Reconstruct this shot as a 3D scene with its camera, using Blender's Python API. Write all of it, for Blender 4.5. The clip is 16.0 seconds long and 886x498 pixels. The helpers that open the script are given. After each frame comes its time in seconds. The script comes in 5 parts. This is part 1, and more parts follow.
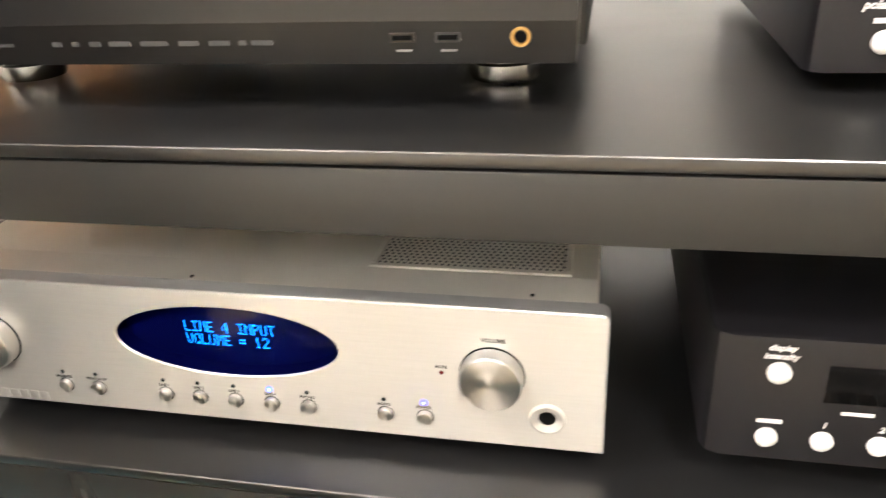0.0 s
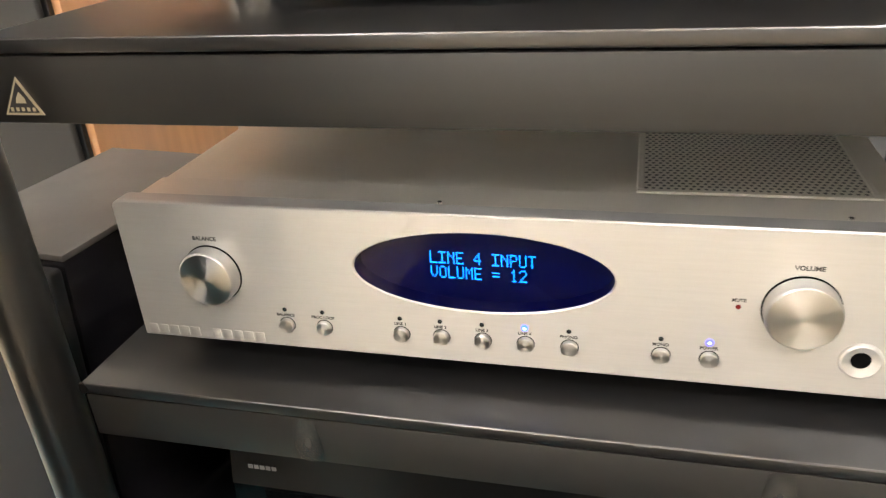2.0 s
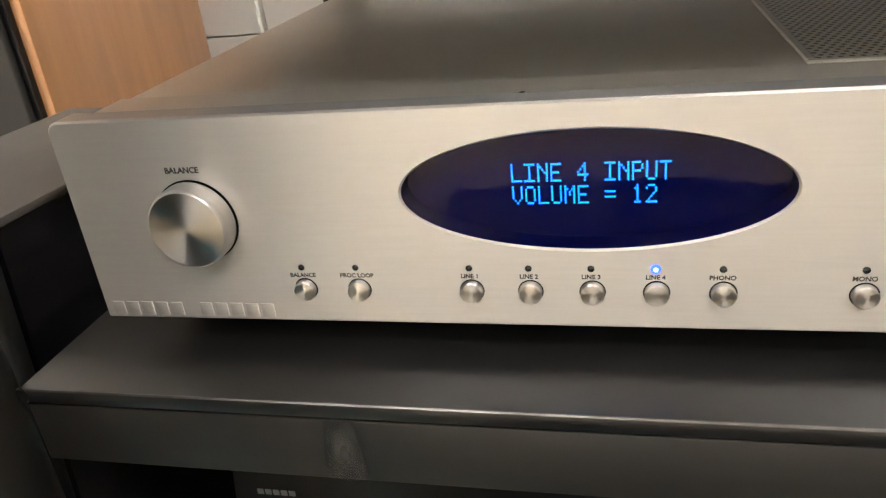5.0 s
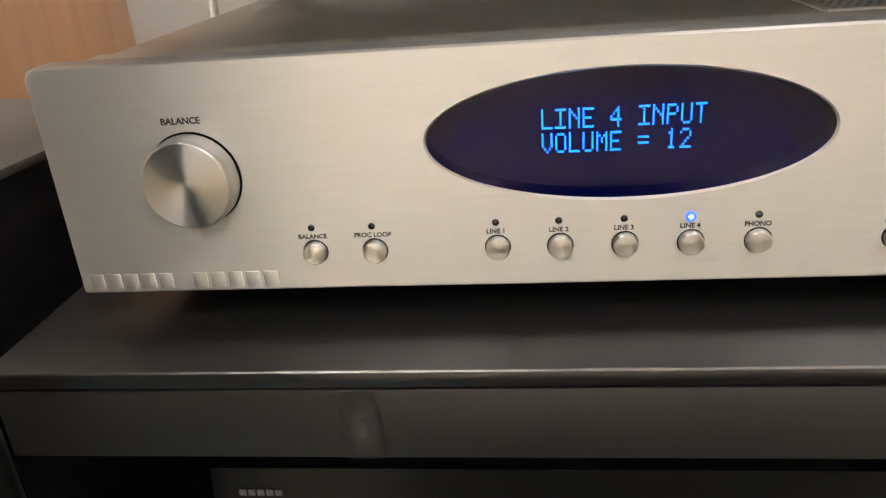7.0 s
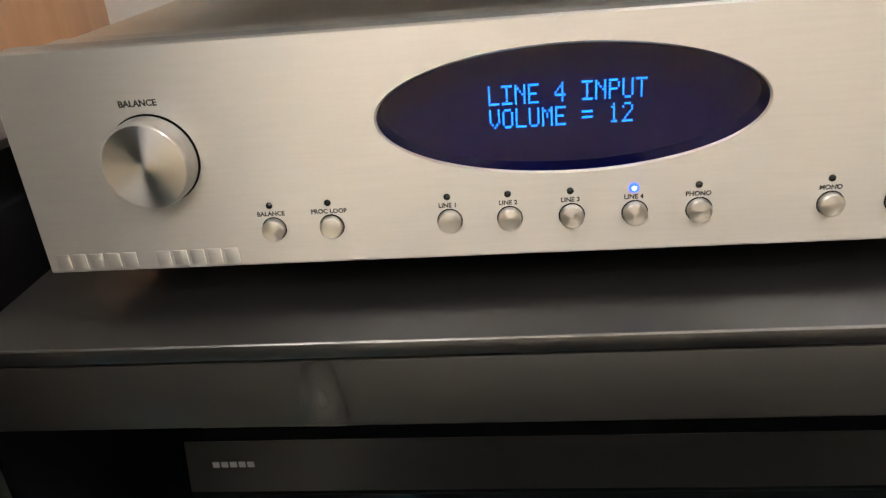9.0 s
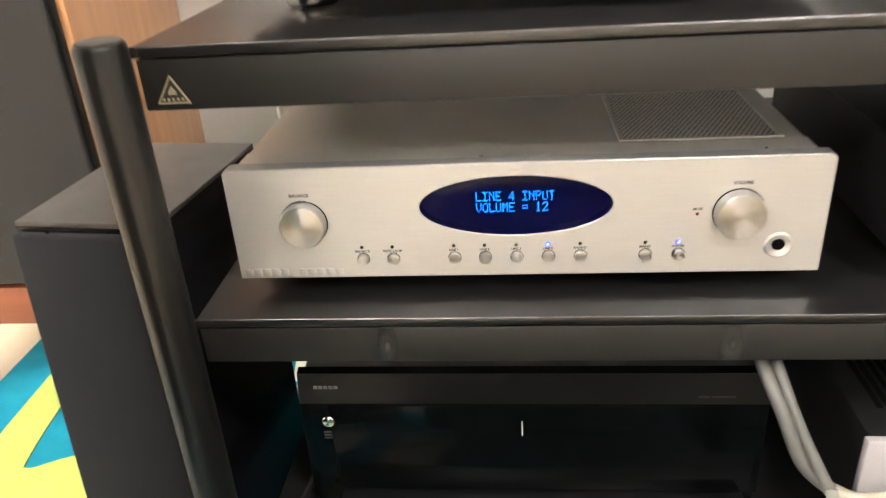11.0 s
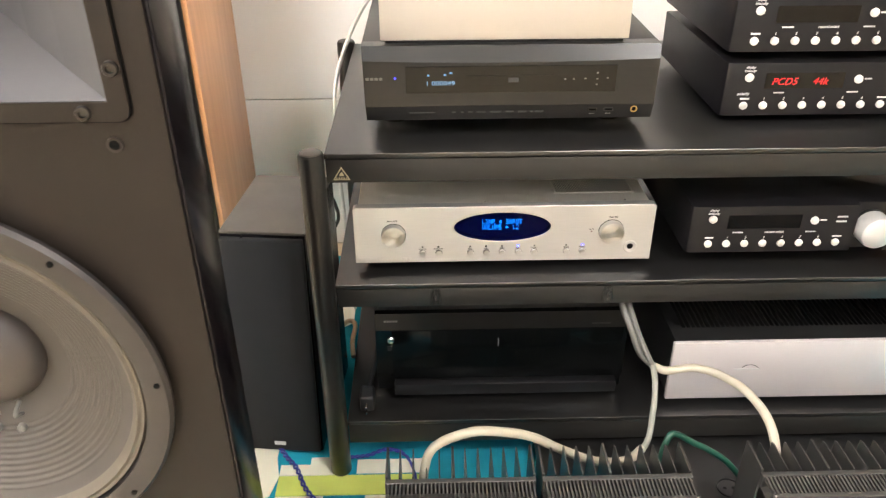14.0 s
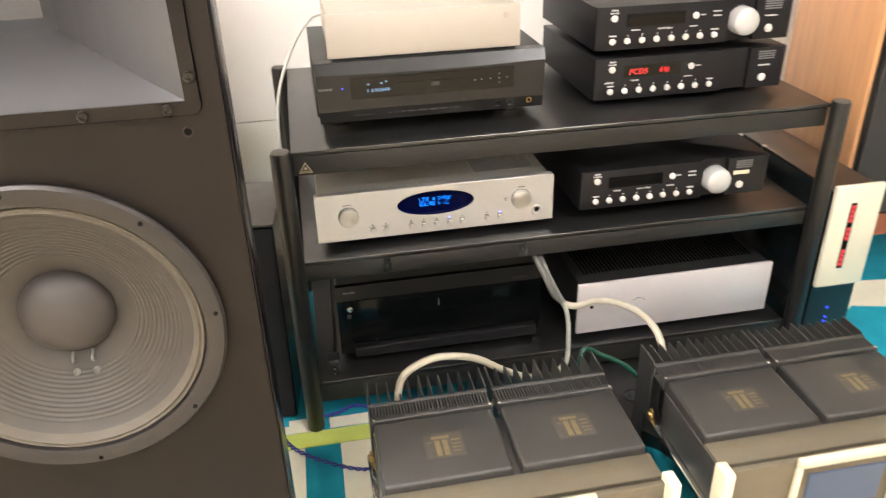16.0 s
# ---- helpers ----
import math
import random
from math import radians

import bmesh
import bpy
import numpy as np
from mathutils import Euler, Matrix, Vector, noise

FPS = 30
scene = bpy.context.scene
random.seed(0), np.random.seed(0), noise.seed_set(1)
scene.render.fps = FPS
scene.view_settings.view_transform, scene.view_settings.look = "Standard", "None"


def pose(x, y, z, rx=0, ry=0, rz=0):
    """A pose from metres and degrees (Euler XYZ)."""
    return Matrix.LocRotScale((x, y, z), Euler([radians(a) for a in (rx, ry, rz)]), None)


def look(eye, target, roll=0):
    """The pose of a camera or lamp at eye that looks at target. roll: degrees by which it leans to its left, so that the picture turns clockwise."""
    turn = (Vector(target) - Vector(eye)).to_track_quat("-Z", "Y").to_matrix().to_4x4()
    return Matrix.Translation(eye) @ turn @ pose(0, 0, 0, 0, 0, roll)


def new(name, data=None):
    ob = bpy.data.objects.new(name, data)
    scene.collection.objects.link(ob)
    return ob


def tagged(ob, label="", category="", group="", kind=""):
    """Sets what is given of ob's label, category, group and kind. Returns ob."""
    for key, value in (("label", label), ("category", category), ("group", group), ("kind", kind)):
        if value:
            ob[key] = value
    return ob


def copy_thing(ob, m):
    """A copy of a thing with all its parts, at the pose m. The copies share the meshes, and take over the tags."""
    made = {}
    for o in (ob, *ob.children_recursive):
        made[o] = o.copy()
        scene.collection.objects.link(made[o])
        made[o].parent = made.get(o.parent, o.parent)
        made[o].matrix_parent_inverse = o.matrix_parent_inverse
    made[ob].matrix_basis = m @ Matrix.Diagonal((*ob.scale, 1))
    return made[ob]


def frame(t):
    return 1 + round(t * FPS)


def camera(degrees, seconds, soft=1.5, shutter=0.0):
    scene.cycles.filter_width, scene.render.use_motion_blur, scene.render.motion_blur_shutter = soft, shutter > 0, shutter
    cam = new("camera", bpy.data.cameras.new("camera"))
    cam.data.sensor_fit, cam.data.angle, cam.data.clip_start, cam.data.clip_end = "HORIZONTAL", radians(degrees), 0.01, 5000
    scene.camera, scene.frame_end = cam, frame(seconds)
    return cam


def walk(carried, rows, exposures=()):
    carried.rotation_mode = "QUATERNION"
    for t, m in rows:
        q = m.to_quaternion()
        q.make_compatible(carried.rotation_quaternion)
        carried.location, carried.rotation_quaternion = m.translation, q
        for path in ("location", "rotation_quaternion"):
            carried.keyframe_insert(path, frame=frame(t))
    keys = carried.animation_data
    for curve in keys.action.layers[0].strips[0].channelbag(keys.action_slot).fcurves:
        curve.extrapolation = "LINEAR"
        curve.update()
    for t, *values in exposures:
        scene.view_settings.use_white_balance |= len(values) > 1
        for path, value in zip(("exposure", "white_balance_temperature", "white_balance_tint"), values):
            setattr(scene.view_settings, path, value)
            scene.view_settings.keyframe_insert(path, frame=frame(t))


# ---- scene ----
cam = camera(60.0, 16.0, soft=1.3, shutter=0.4)
PATH = [
    (0, (0.448, -0.36, 0.715), (0.055, 1.387, -0.176), -3.1),
    (0.5, (0.395, -0.366, 0.703), (-0.023, 1.371, -0.194), -3.1),
    (1, (0.357, -0.365, 0.694), (-0.087, 1.349, -0.236), -3.5),
    (1.5, (0.33, -0.376, 0.68), (-0.124, 1.343, -0.236), -3.9),
    (2, (0.307, -0.365, 0.663), (-0.17, 1.361, -0.228), -3.9),
    (2.5, (0.299, -0.338, 0.638), (-0.23, 1.382, -0.234), -4.4),
    (3, (0.286, -0.307, 0.628), (-0.257, 1.388, -0.284), -5.5),
    (3.5, (0.283, -0.281, 0.613), (-0.28, 1.394, -0.323), -6.7),
    (4, (0.274, -0.275, 0.598), (-0.28, 1.414, -0.318), -6.9),
    (6.5, (0.192, -0.269, 0.545), (-0.055, 1.538, -0.276), -4.7),
    (7, (0.19, -0.277, 0.539), (-0.035, 1.54, -0.265), -4.4),
    (7.5, (0.188, -0.284, 0.533), (-0.02, 1.538, -0.266), -4.2),
    (8, (0.192, -0.283, 0.535), (-0.015, 1.524, -0.297), -4.7),
    (8.5, (0.198, -0.284, 0.533), (-0.007, 1.517, -0.313), -4.9),
    (9, (0.206, -0.286, 0.54), (0.002, 1.511, -0.314), -5.2),
    (11.3, (0.232, -0.602, 0.76), (0.052, 1.165, -0.159), -3.3),
    (11.5, (0.235, -0.645, 0.806), (0.07, 1.118, -0.125), -2.8),
    (12, (0.236, -0.739, 0.89), (0.094, 1.007, -0.073), -2.2),
    (12.5, (0.19, -0.84, 0.945), (0.127, 0.9, -0.039), -2.4),
    (13, (0.156, -0.899, 0.983), (0.171, 0.828, -0.026), -1.6),
    (13.5, (0.133, -0.943, 1.001), (0.169, 0.781, -0.012), -0.3),
    (14, (0.115, -1.019, 1.021), (0.149, 0.706, 0.009), -0.3),
    (14.5, (0.102, -1.095, 1.043), (0.146, 0.636, 0.042), 0.3),
    (15, (0.104, -1.155, 1.061), (0.176, 0.585, 0.078), 0.3),
    (15.5, (0.054, -1.217, 1.069), (0.209, 0.53, 0.107), -1.2),
    (16, (0.006, -1.298, 1.07), (0.314, 0.435, 0.121), -1.7),
]
EXPOSURES = [(0.0, 0.31), (2.0, 0.02), (4.0, -0.15), (6.5, -0.5), (9.0, -0.5), (11.5, -0.06), (13.0, -0.13), (14.5, -0.13), (16.0, -0.29)]
walk(cam, [(t, look(eye, target, roll)) for t, eye, target, roll in PATH], EXPOSURES)

# ---- world and light ----
world = bpy.data.worlds.new("room_world")
scene.world = world
world.use_nodes = True
world.node_tree.nodes["Background"].inputs[0].default_value = (1.0, 0.9, 0.78, 1)
world.node_tree.nodes["Background"].inputs[1].default_value = 0.05
LAMP = 85.0
LAMP_TINT = (1.0, 0.958, 0.94)


# ---- materials ----
def material(name, base, rough=0.5, metal=0.0, vary=0.15, scale=40.0, bump=0.0, bump_scale=400.0, coat=0.0, stretch=(1, 1, 1), spec=0.5, rough_vary=0.0, aniso=0.0, axis="Y", tint=None):
    m = bpy.data.materials.new(name)
    m.use_nodes = True
    nt = m.node_tree
    b = nt.nodes["Principled BSDF"]
    b.inputs["Roughness"].default_value = rough
    b.inputs["Metallic"].default_value = metal
    b.inputs["Coat Weight"].default_value = coat
    b.inputs["Coat Roughness"].default_value = 0.12
    b.inputs["Specular IOR Level"].default_value = spec
    co = nt.nodes.new("ShaderNodeTexCoord")
    mp = nt.nodes.new("ShaderNodeMapping")
    mp.inputs["Scale"].default_value = stretch
    nt.links.new(co.outputs["Object"], mp.inputs["Vector"])
    big = nt.nodes.new("ShaderNodeTexNoise")
    big.inputs["Scale"].default_value = scale
    big.inputs["Detail"].default_value = 6
    nt.links.new(mp.outputs["Vector"], big.inputs["Vector"])
    mix = nt.nodes.new("ShaderNodeMix")
    mix.data_type = "RGBA"
    other = tint or tuple(c * (1 - vary) for c in base)
    mix.inputs["A"].default_value = (*[c * (1 + vary * 0.5) for c in base], 1)
    mix.inputs["B"].default_value = (*other, 1)
    nt.links.new(big.outputs["Fac"], mix.inputs["Factor"])
    nt.links.new(mix.outputs["Result"], b.inputs["Base Color"])
    if rough_vary:
        r = nt.nodes.new("ShaderNodeMapRange")
        r.inputs["To Min"].default_value = max(0.02, rough - rough_vary)
        r.inputs["To Max"].default_value = min(1, rough + rough_vary)
        nt.links.new(big.outputs["Fac"], r.inputs["Value"])
        nt.links.new(r.outputs["Result"], b.inputs["Roughness"])
    if bump:
        fine = nt.nodes.new("ShaderNodeTexNoise")
        fine.inputs["Scale"].default_value = bump_scale
        fine.inputs["Detail"].default_value = 4
        nt.links.new(mp.outputs["Vector"], fine.inputs["Vector"])
        bp = nt.nodes.new("ShaderNodeBump")
        bp.inputs["Strength"].default_value = bump
        bp.inputs["Distance"].default_value = 0.0004
        nt.links.new(fine.outputs["Fac"], bp.inputs["Height"])
        nt.links.new(bp.outputs["Normal"], b.inputs["Normal"])
    if aniso:
        b.inputs["Anisotropic"].default_value = aniso
        b.inputs["Anisotropic Rotation"].default_value = 0.25
        tg = nt.nodes.new("ShaderNodeTangent")
        tg.direction_type = "RADIAL"
        tg.axis = axis
        nt.links.new(tg.outputs["Tangent"], b.inputs["Tangent"])
    return m


def glow(name, colour, strength):
    m = bpy.data.materials.new(name)
    m.use_nodes = True
    b = m.node_tree.nodes["Principled BSDF"]
    b.inputs["Base Color"].default_value = (0.02, 0.02, 0.02, 1)
    b.inputs["Emission Color"].default_value = (*colour, 1)
    b.inputs["Emission Strength"].default_value = strength
    return m


WALL = material("white_wall_panel", (0.84, 0.83, 0.80), 0.35, vary=0.05, scale=3, bump=0.05, bump_scale=60)
PAINT = material("warm_wall_paint", (0.74, 0.72, 0.68), 0.8, vary=0.08, scale=2, bump=0.1)
CEIL = material("ceiling_paint", (0.75, 0.72, 0.66), 0.9, vary=0.04, scale=3)
FLOOR = material("cream_floor_tile", (0.66, 0.55, 0.38), 0.28, vary=0.1, scale=5, bump=0.03, bump_scale=30)
GROUT = material("grout", (0.45, 0.38, 0.28), 0.9, vary=0.2)
RUG_BLUE = material("rug_teal_pile", (0.017, 0.30, 0.42), 0.95, vary=0.45, scale=14, bump=1.0, bump_scale=700, spec=0.1)
RUG_LIME = material("rug_lime_pile", (0.56, 0.66, 0.16), 0.95, vary=0.25, scale=14, bump=1.0, bump_scale=700, spec=0.1)
RUG_CREAM = material("rug_cream_pile", (0.76, 0.74, 0.61), 0.95, vary=0.2, scale=14, bump=1.0, bump_scale=700, spec=0.1)
RACK = material("satin_black_steel", (0.0110, 0.0102, 0.0094), 0.33, vary=0.3, scale=8, bump=0.06, bump_scale=500, rough_vary=0.06, spec=0.4)
BEAM = material("satin_black_beam", (0.0150, 0.0140, 0.0122), 0.46, vary=0.3, scale=8, bump=0.05, bump_scale=400, stretch=(1, 14, 14), spec=0.4, aniso=0.5, axis="Z")
SHELF = material("satin_black_shelf", (0.0088, 0.0085, 0.0083), 0.33, vary=0.4, scale=12, bump=0.03, bump_scale=300, rough_vary=0.04, spec=0.75)
# paler grey that fades out from its middle
PALE_PATCH = material("pale_satin_steel", (0.048, 0.046, 0.041), 0.5, vary=0.3, scale=60, spec=0.4)
nt = PALE_PATCH.node_tree
where, shift, fall, fade, clear = nt.nodes.new("ShaderNodeTexCoord"), nt.nodes.new("ShaderNodeMapping"), nt.nodes.new("ShaderNodeTexGradient"), nt.nodes.new("ShaderNodeMixShader"), nt.nodes.new("ShaderNodeBsdfTransparent")
shift.inputs["Location"].default_value = (-1.0, 0.0, -0.60)
shift.inputs["Scale"].default_value = (2.0, 0.0, 1.35)
fall.gradient_type = "SPHERICAL"
nt.links.new(where.outputs["Generated"], shift.inputs["Vector"])
nt.links.new(shift.outputs["Vector"], fall.inputs["Vector"])
nt.links.new(fall.outputs["Fac"], fade.inputs[0])
nt.links.new(clear.outputs[0], fade.inputs[1])
nt.links.new(nt.nodes["Principled BSDF"].outputs[0], fade.inputs[2])
nt.links.new(fade.outputs[0], nt.nodes["Material Output"].inputs["Surface"])
EDGE = material("worn_shelf_edge", (0.13, 0.128, 0.125), 0.33, metal=0.9, vary=0.6, scale=60, rough_vary=0.1)
SILVER = material("brushed_silver_face", (0.55, 0.542, 0.522), 0.45, metal=0.80, vary=0.07, scale=30, bump=0.12, bump_scale=300, stretch=(1, 20, 20), rough_vary=0.05, aniso=0.6, axis="Z")
SILVER_TOP = material("champagne_steel_cover", (0.78, 0.745, 0.67), 0.43, metal=0.5, vary=0.08, scale=20, bump=0.05, bump_scale=900, rough_vary=0.05)
KNOB = material("spun_aluminium", (0.56, 0.55, 0.53), 0.35, metal=1.0, vary=0.05, scale=40, aniso=0.9, axis="Y")
KNOB_SIDE = material("turned_aluminium", (0.48, 0.47, 0.45), 0.34, metal=0.8, vary=0.08, scale=60)
CHAMP = material("champagne_aluminium", (0.47, 0.43, 0.375), 0.5, metal=0.3, vary=0.05, scale=20, bump=0.04, bump_scale=900)
PINK_SILVER = material("satin_aluminium_plate", (0.62, 0.58, 0.58), 0.5, metal=0.4, vary=0.05, scale=20, bump=0.05, bump_scale=700)
INK = material("black_ink", (0.015, 0.014, 0.013), 0.6, vary=0.2)
GREYINK = material("pale_print", (0.55, 0.55, 0.55), 0.6, vary=0.1)
MIDINK = material("grey_print", (0.17, 0.17, 0.17), 0.6, vary=0.1)
DIMINK = material("dim_print", (0.034, 0.034, 0.034), 0.6, vary=0.1)
DARKHOLE = material("black_hole", (0.003, 0.003, 0.003), 0.8, vary=0.2, spec=0.05)
LENS_OFF = material("unlit_lens", (0.010, 0.014, 0.014), 0.12, vary=0.2)
OVAL = material("dark_blue_well", (0.002, 0.0018, 0.034), 0.6, vary=0.2, scale=6, spec=0.08)
FILTER = bpy.data.materials.new("blue_filter_glass")
FILTER.use_nodes = True
nt = FILTER.node_tree
clear, shine, fres, blend = nt.nodes.new("ShaderNodeBsdfTransparent"), nt.nodes.new("ShaderNodeBsdfGlossy"), nt.nodes.new("ShaderNodeFresnel"), nt.nodes.new("ShaderNodeMixShader")
clear.inputs["Color"].default_value = (0.30, 0.50, 0.92, 1)
shine.inputs["Roughness"].default_value = 0.02
shine.inputs["Color"].default_value = (0.34, 0.31, 0.40, 1)
fres.inputs["IOR"].default_value = 1.5
nt.links.new(fres.outputs[0], blend.inputs[0])
nt.links.new(clear.outputs[0], blend.inputs[1])
nt.links.new(shine.outputs[0], blend.inputs[2])
nt.links.new(blend.outputs[0], nt.nodes["Material Output"].inputs["Surface"])
GLASS_BLACK = material("black_display_glass", (0.004, 0.0037, 0.0035), 0.06, vary=0.2, scale=6, spec=0.28)
PLAYER = material("black_brushed_player", (0.0075, 0.0072, 0.0072), 0.32, spec=0.42, metal=0.0, vary=0.25, scale=20, bump=0.06, bump_scale=300, stretch=(1, 16, 16), rough_vary=0.05)
MLBLACK = material("charcoal_anodised", (0.0085, 0.0078, 0.0088), 0.38, spec=0.22, vary=0.2, scale=30, bump=0.12, bump_scale=1400, rough_vary=0.04)
MLBUTTON = material("ivory_button", (0.60, 0.59, 0.56), 0.35, vary=0.05, scale=60)
MLKNOB = material("satin_pale_knob", (0.50, 0.50, 0.49), 0.4, metal=0.3, vary=0.05, scale=60)
INTEGRA = material("gloss_black_front", (0.003, 0.0036, 0.0037), 0.12, vary=0.3, scale=5, spec=0.13)
SATIN_BAND = material("satin_black_band", (0.0045, 0.0044, 0.0042), 0.34, spec=0.3, vary=0.2, scale=30, bump=0.05, bump_scale=500, stretch=(1, 12, 12))
BOXBLACK = material("black_steel_case", (0.010, 0.010, 0.010), 0.45, vary=0.3, scale=20, bump=0.1, bump_scale=1200)
TOWER_TOP = material("dark_grey_vinyl", (0.085, 0.078, 0.070), 0.5, vary=0.3, scale=14, bump=0.15, bump_scale=500, rough_vary=0.1)
CLOTH = material("black_grille_cloth", (0.008, 0.009, 0.011), 0.9, vary=0.3, scale=30, bump=0.6, bump_scale=1500)
GRILLE = material("charcoal_grille_cloth", (0.034, 0.031, 0.028), 0.9, vary=0.2, scale=6, bump=0.5, bump_scale=1300)
WOOD = material("orange_wood_veneer", (0.66, 0.335, 0.155), 0.38, vary=0.28, scale=9, bump=0.06, bump_scale=120, stretch=(6, 6, 0.6), rough_vary=0.05, coat=0.5)
REDWOOD = material("reddish_stained_wood", (0.27, 0.075, 0.032), 0.4, vary=0.3, scale=12, bump=0.08, bump_scale=140, stretch=(0.7, 6, 6))
BAFFLE = material("brown_grey_textured_paint", (0.0148, 0.0114, 0.0090), 0.50, vary=0.12, scale=9, bump=0.25, bump_scale=1100, rough_vary=0.04, spec=0.15)
SIDEBLACK = material("black_lacquer", (0.010, 0.009, 0.011), 0.22, vary=0.3, scale=6, rough_vary=0.05)
LACQUER = material("dark_lacquer", (0.0055, 0.0045, 0.0055), 0.22, vary=0.3, scale=6, rough_vary=0.05, spec=0.16)
HORN = material("grey_horn_moulding", (0.060, 0.058, 0.060), 0.30, vary=0.1, scale=12, bump=0.03, spec=0.95)
FRAME = material("grey_cast_frame", (0.029, 0.0255, 0.0245), 0.45, metal=0.3, vary=0.15, scale=30, bump=0.1)
SURROUND = material("tan_cloth_surround", (0.085, 0.072, 0.054), 0.7, vary=0.2, scale=40, bump=0.2)
BOLT = material("dark_zinc", (0.035, 0.031, 0.028), 0.35, metal=0.8, vary=0.2)
CONE = material("grey_paper_cone", (0.046, 0.040, 0.034), 0.62, vary=0.18, scale=25, bump=0.35, bump_scale=500)
CAP = material("grey_dust_cap", (0.040, 0.034, 0.032), 0.5, vary=0.12, scale=30, bump=0.2)
HEATSINK = material("black_anodised_fins", (0.058, 0.056, 0.053), 0.38, metal=0.3, vary=0.2, scale=30)
TRANSFORMER = material("black_textured_cover", (0.036, 0.034, 0.032), 0.40, vary=0.15, scale=20, bump=0.2, bump_scale=1100)
STEEL = material("polished_steel", (0.72, 0.74, 0.72), 0.07, metal=1.0, vary=0.05)
IVORY = material("ivory_trim", (0.72, 0.64, 0.47), 0.4, vary=0.1, scale=30)
GOLDPRINT = material("gold_print", (0.16, 0.12, 0.06), 0.45, vary=0.35, scale=90)
PRINTPANEL = material("greyish_print_panel", (0.062, 0.056, 0.046), 0.45, vary=0.5, scale=120)
GOLD_DULL = material("dull_gold_plate", (0.42, 0.27, 0.10), 0.35, metal=0.9, vary=0.1)
CHROME = material("chrome", (0.8, 0.78, 0.75), 0.12, metal=1.0, vary=0.05)
CABLE = material("cream_cable_sheath", (0.43, 0.395, 0.315), 0.5, vary=0.12, scale=50, bump=0.2, bump_scale=600)
WHITE_CABLE = material("white_cable", (0.70, 0.70, 0.66), 0.45, vary=0.08, scale=50)
PALE_CABLE = material("pale_grey_cable", (0.27, 0.275, 0.24), 0.45, vary=0.1, scale=50)
# grey, darkened to put the upper cables' shade into the colour
GREY_CABLE = material("grey_cable", (0.115, 0.115, 0.105), 0.45, vary=0.1, scale=50)
GREEN = material("green_cable", (0.010, 0.062, 0.040), 0.4, vary=0.2, scale=50)
BLUEWIRE = material("blue_wire", (0.03, 0.035, 0.25), 0.35, vary=0.3, scale=80)
TANWIRE = material("tan_wire", (0.45, 0.33, 0.22), 0.5, vary=0.2, scale=60)
RED = material("red_plastic", (0.5, 0.02, 0.02), 0.35, vary=0.2)
PLASTIC = material("black_plastic", (0.009, 0.009, 0.010), 0.4, vary=0.2, scale=40, bump=0.1)
SAND = material("sand_painted_panel", (0.62, 0.59, 0.46), 0.4, vary=0.06, scale=12, bump=0.05)
DARKCASE = material("smoked_case", (0.009, 0.013, 0.014), 0.2, vary=0.2, scale=8)
BROWNTOP = material("dark_brown_top", (0.055, 0.034, 0.022), 0.3, vary=0.2, scale=14, stretch=(6, 1, 1))
# tan base colour stands in for the floor reflected in deck and front
DECK = material("painted_reflection_tan", (0.15, 0.13, 0.095), 0.32, metal=0.3, vary=0.12, scale=18, bump=0.05)
# grey stands in for reflected light on the case, shade under the grille
GREYSIDE = material("lit_and_shade_grey", (0.12, 0.115, 0.108), 0.4, metal=0.2, vary=0.2, scale=20, bump=0.08)
STICKER = material("silver_black_sticker", (0.42, 0.365, 0.25), 0.4, metal=0.4, vary=0.2, scale=80)

VFD = glow("cyan_blue_dots", (0.004, 0.40, 1.0), 6.8)
LED_BLUE = glow("blue_led", (0.030, 0.030, 1.0), 7.0)
LED_CYAN = glow("cyan_blue_led", (0.012, 0.06, 1.0), 6.0)
LED_CORE = glow("pale_blue_core", (0.45, 0.55, 1.0), 4.0)
LED_RED = glow("red_led_digits", (1.0, 0.012, 0.018), 2.4)
LED_RED_BAR = glow("red_led_bar", (1.0, 0.01, 0.02), 0.9)
LED_WHITE = glow("pale_blue_digits", (0.30, 0.60, 1.0), 1.05)
METER = glow("blue_meter_glass", (0.26, 0.38, 0.60), 0.42)
LAMPGLOW = glow("ceiling_lamp_diffuser", LAMP_TINT, LAMP)


# ---- mesh helpers ----
def box(bm, x0, x1, y0, y1, z0, z1, bevel=0.0, seg=2):
    t = bmesh.new()
    r = bmesh.ops.create_cube(t, size=1)
    for v in t.verts:
        v.co = Vector((x0 + (v.co.x + 0.5) * (x1 - x0), y0 + (v.co.y + 0.5) * (y1 - y0), z0 + (v.co.z + 0.5) * (z1 - z0)))
    if bevel:
        bmesh.ops.bevel(t, geom=t.edges[:], offset=bevel, segments=seg, profile=0.5, affect="EDGES")
    join(bm, t)
    return bm


def join(bm, t):
    me = bpy.data.meshes.new("tmp")
    t.to_mesh(me)
    t.free()
    bm.from_mesh(me)
    bpy.data.meshes.remove(me)


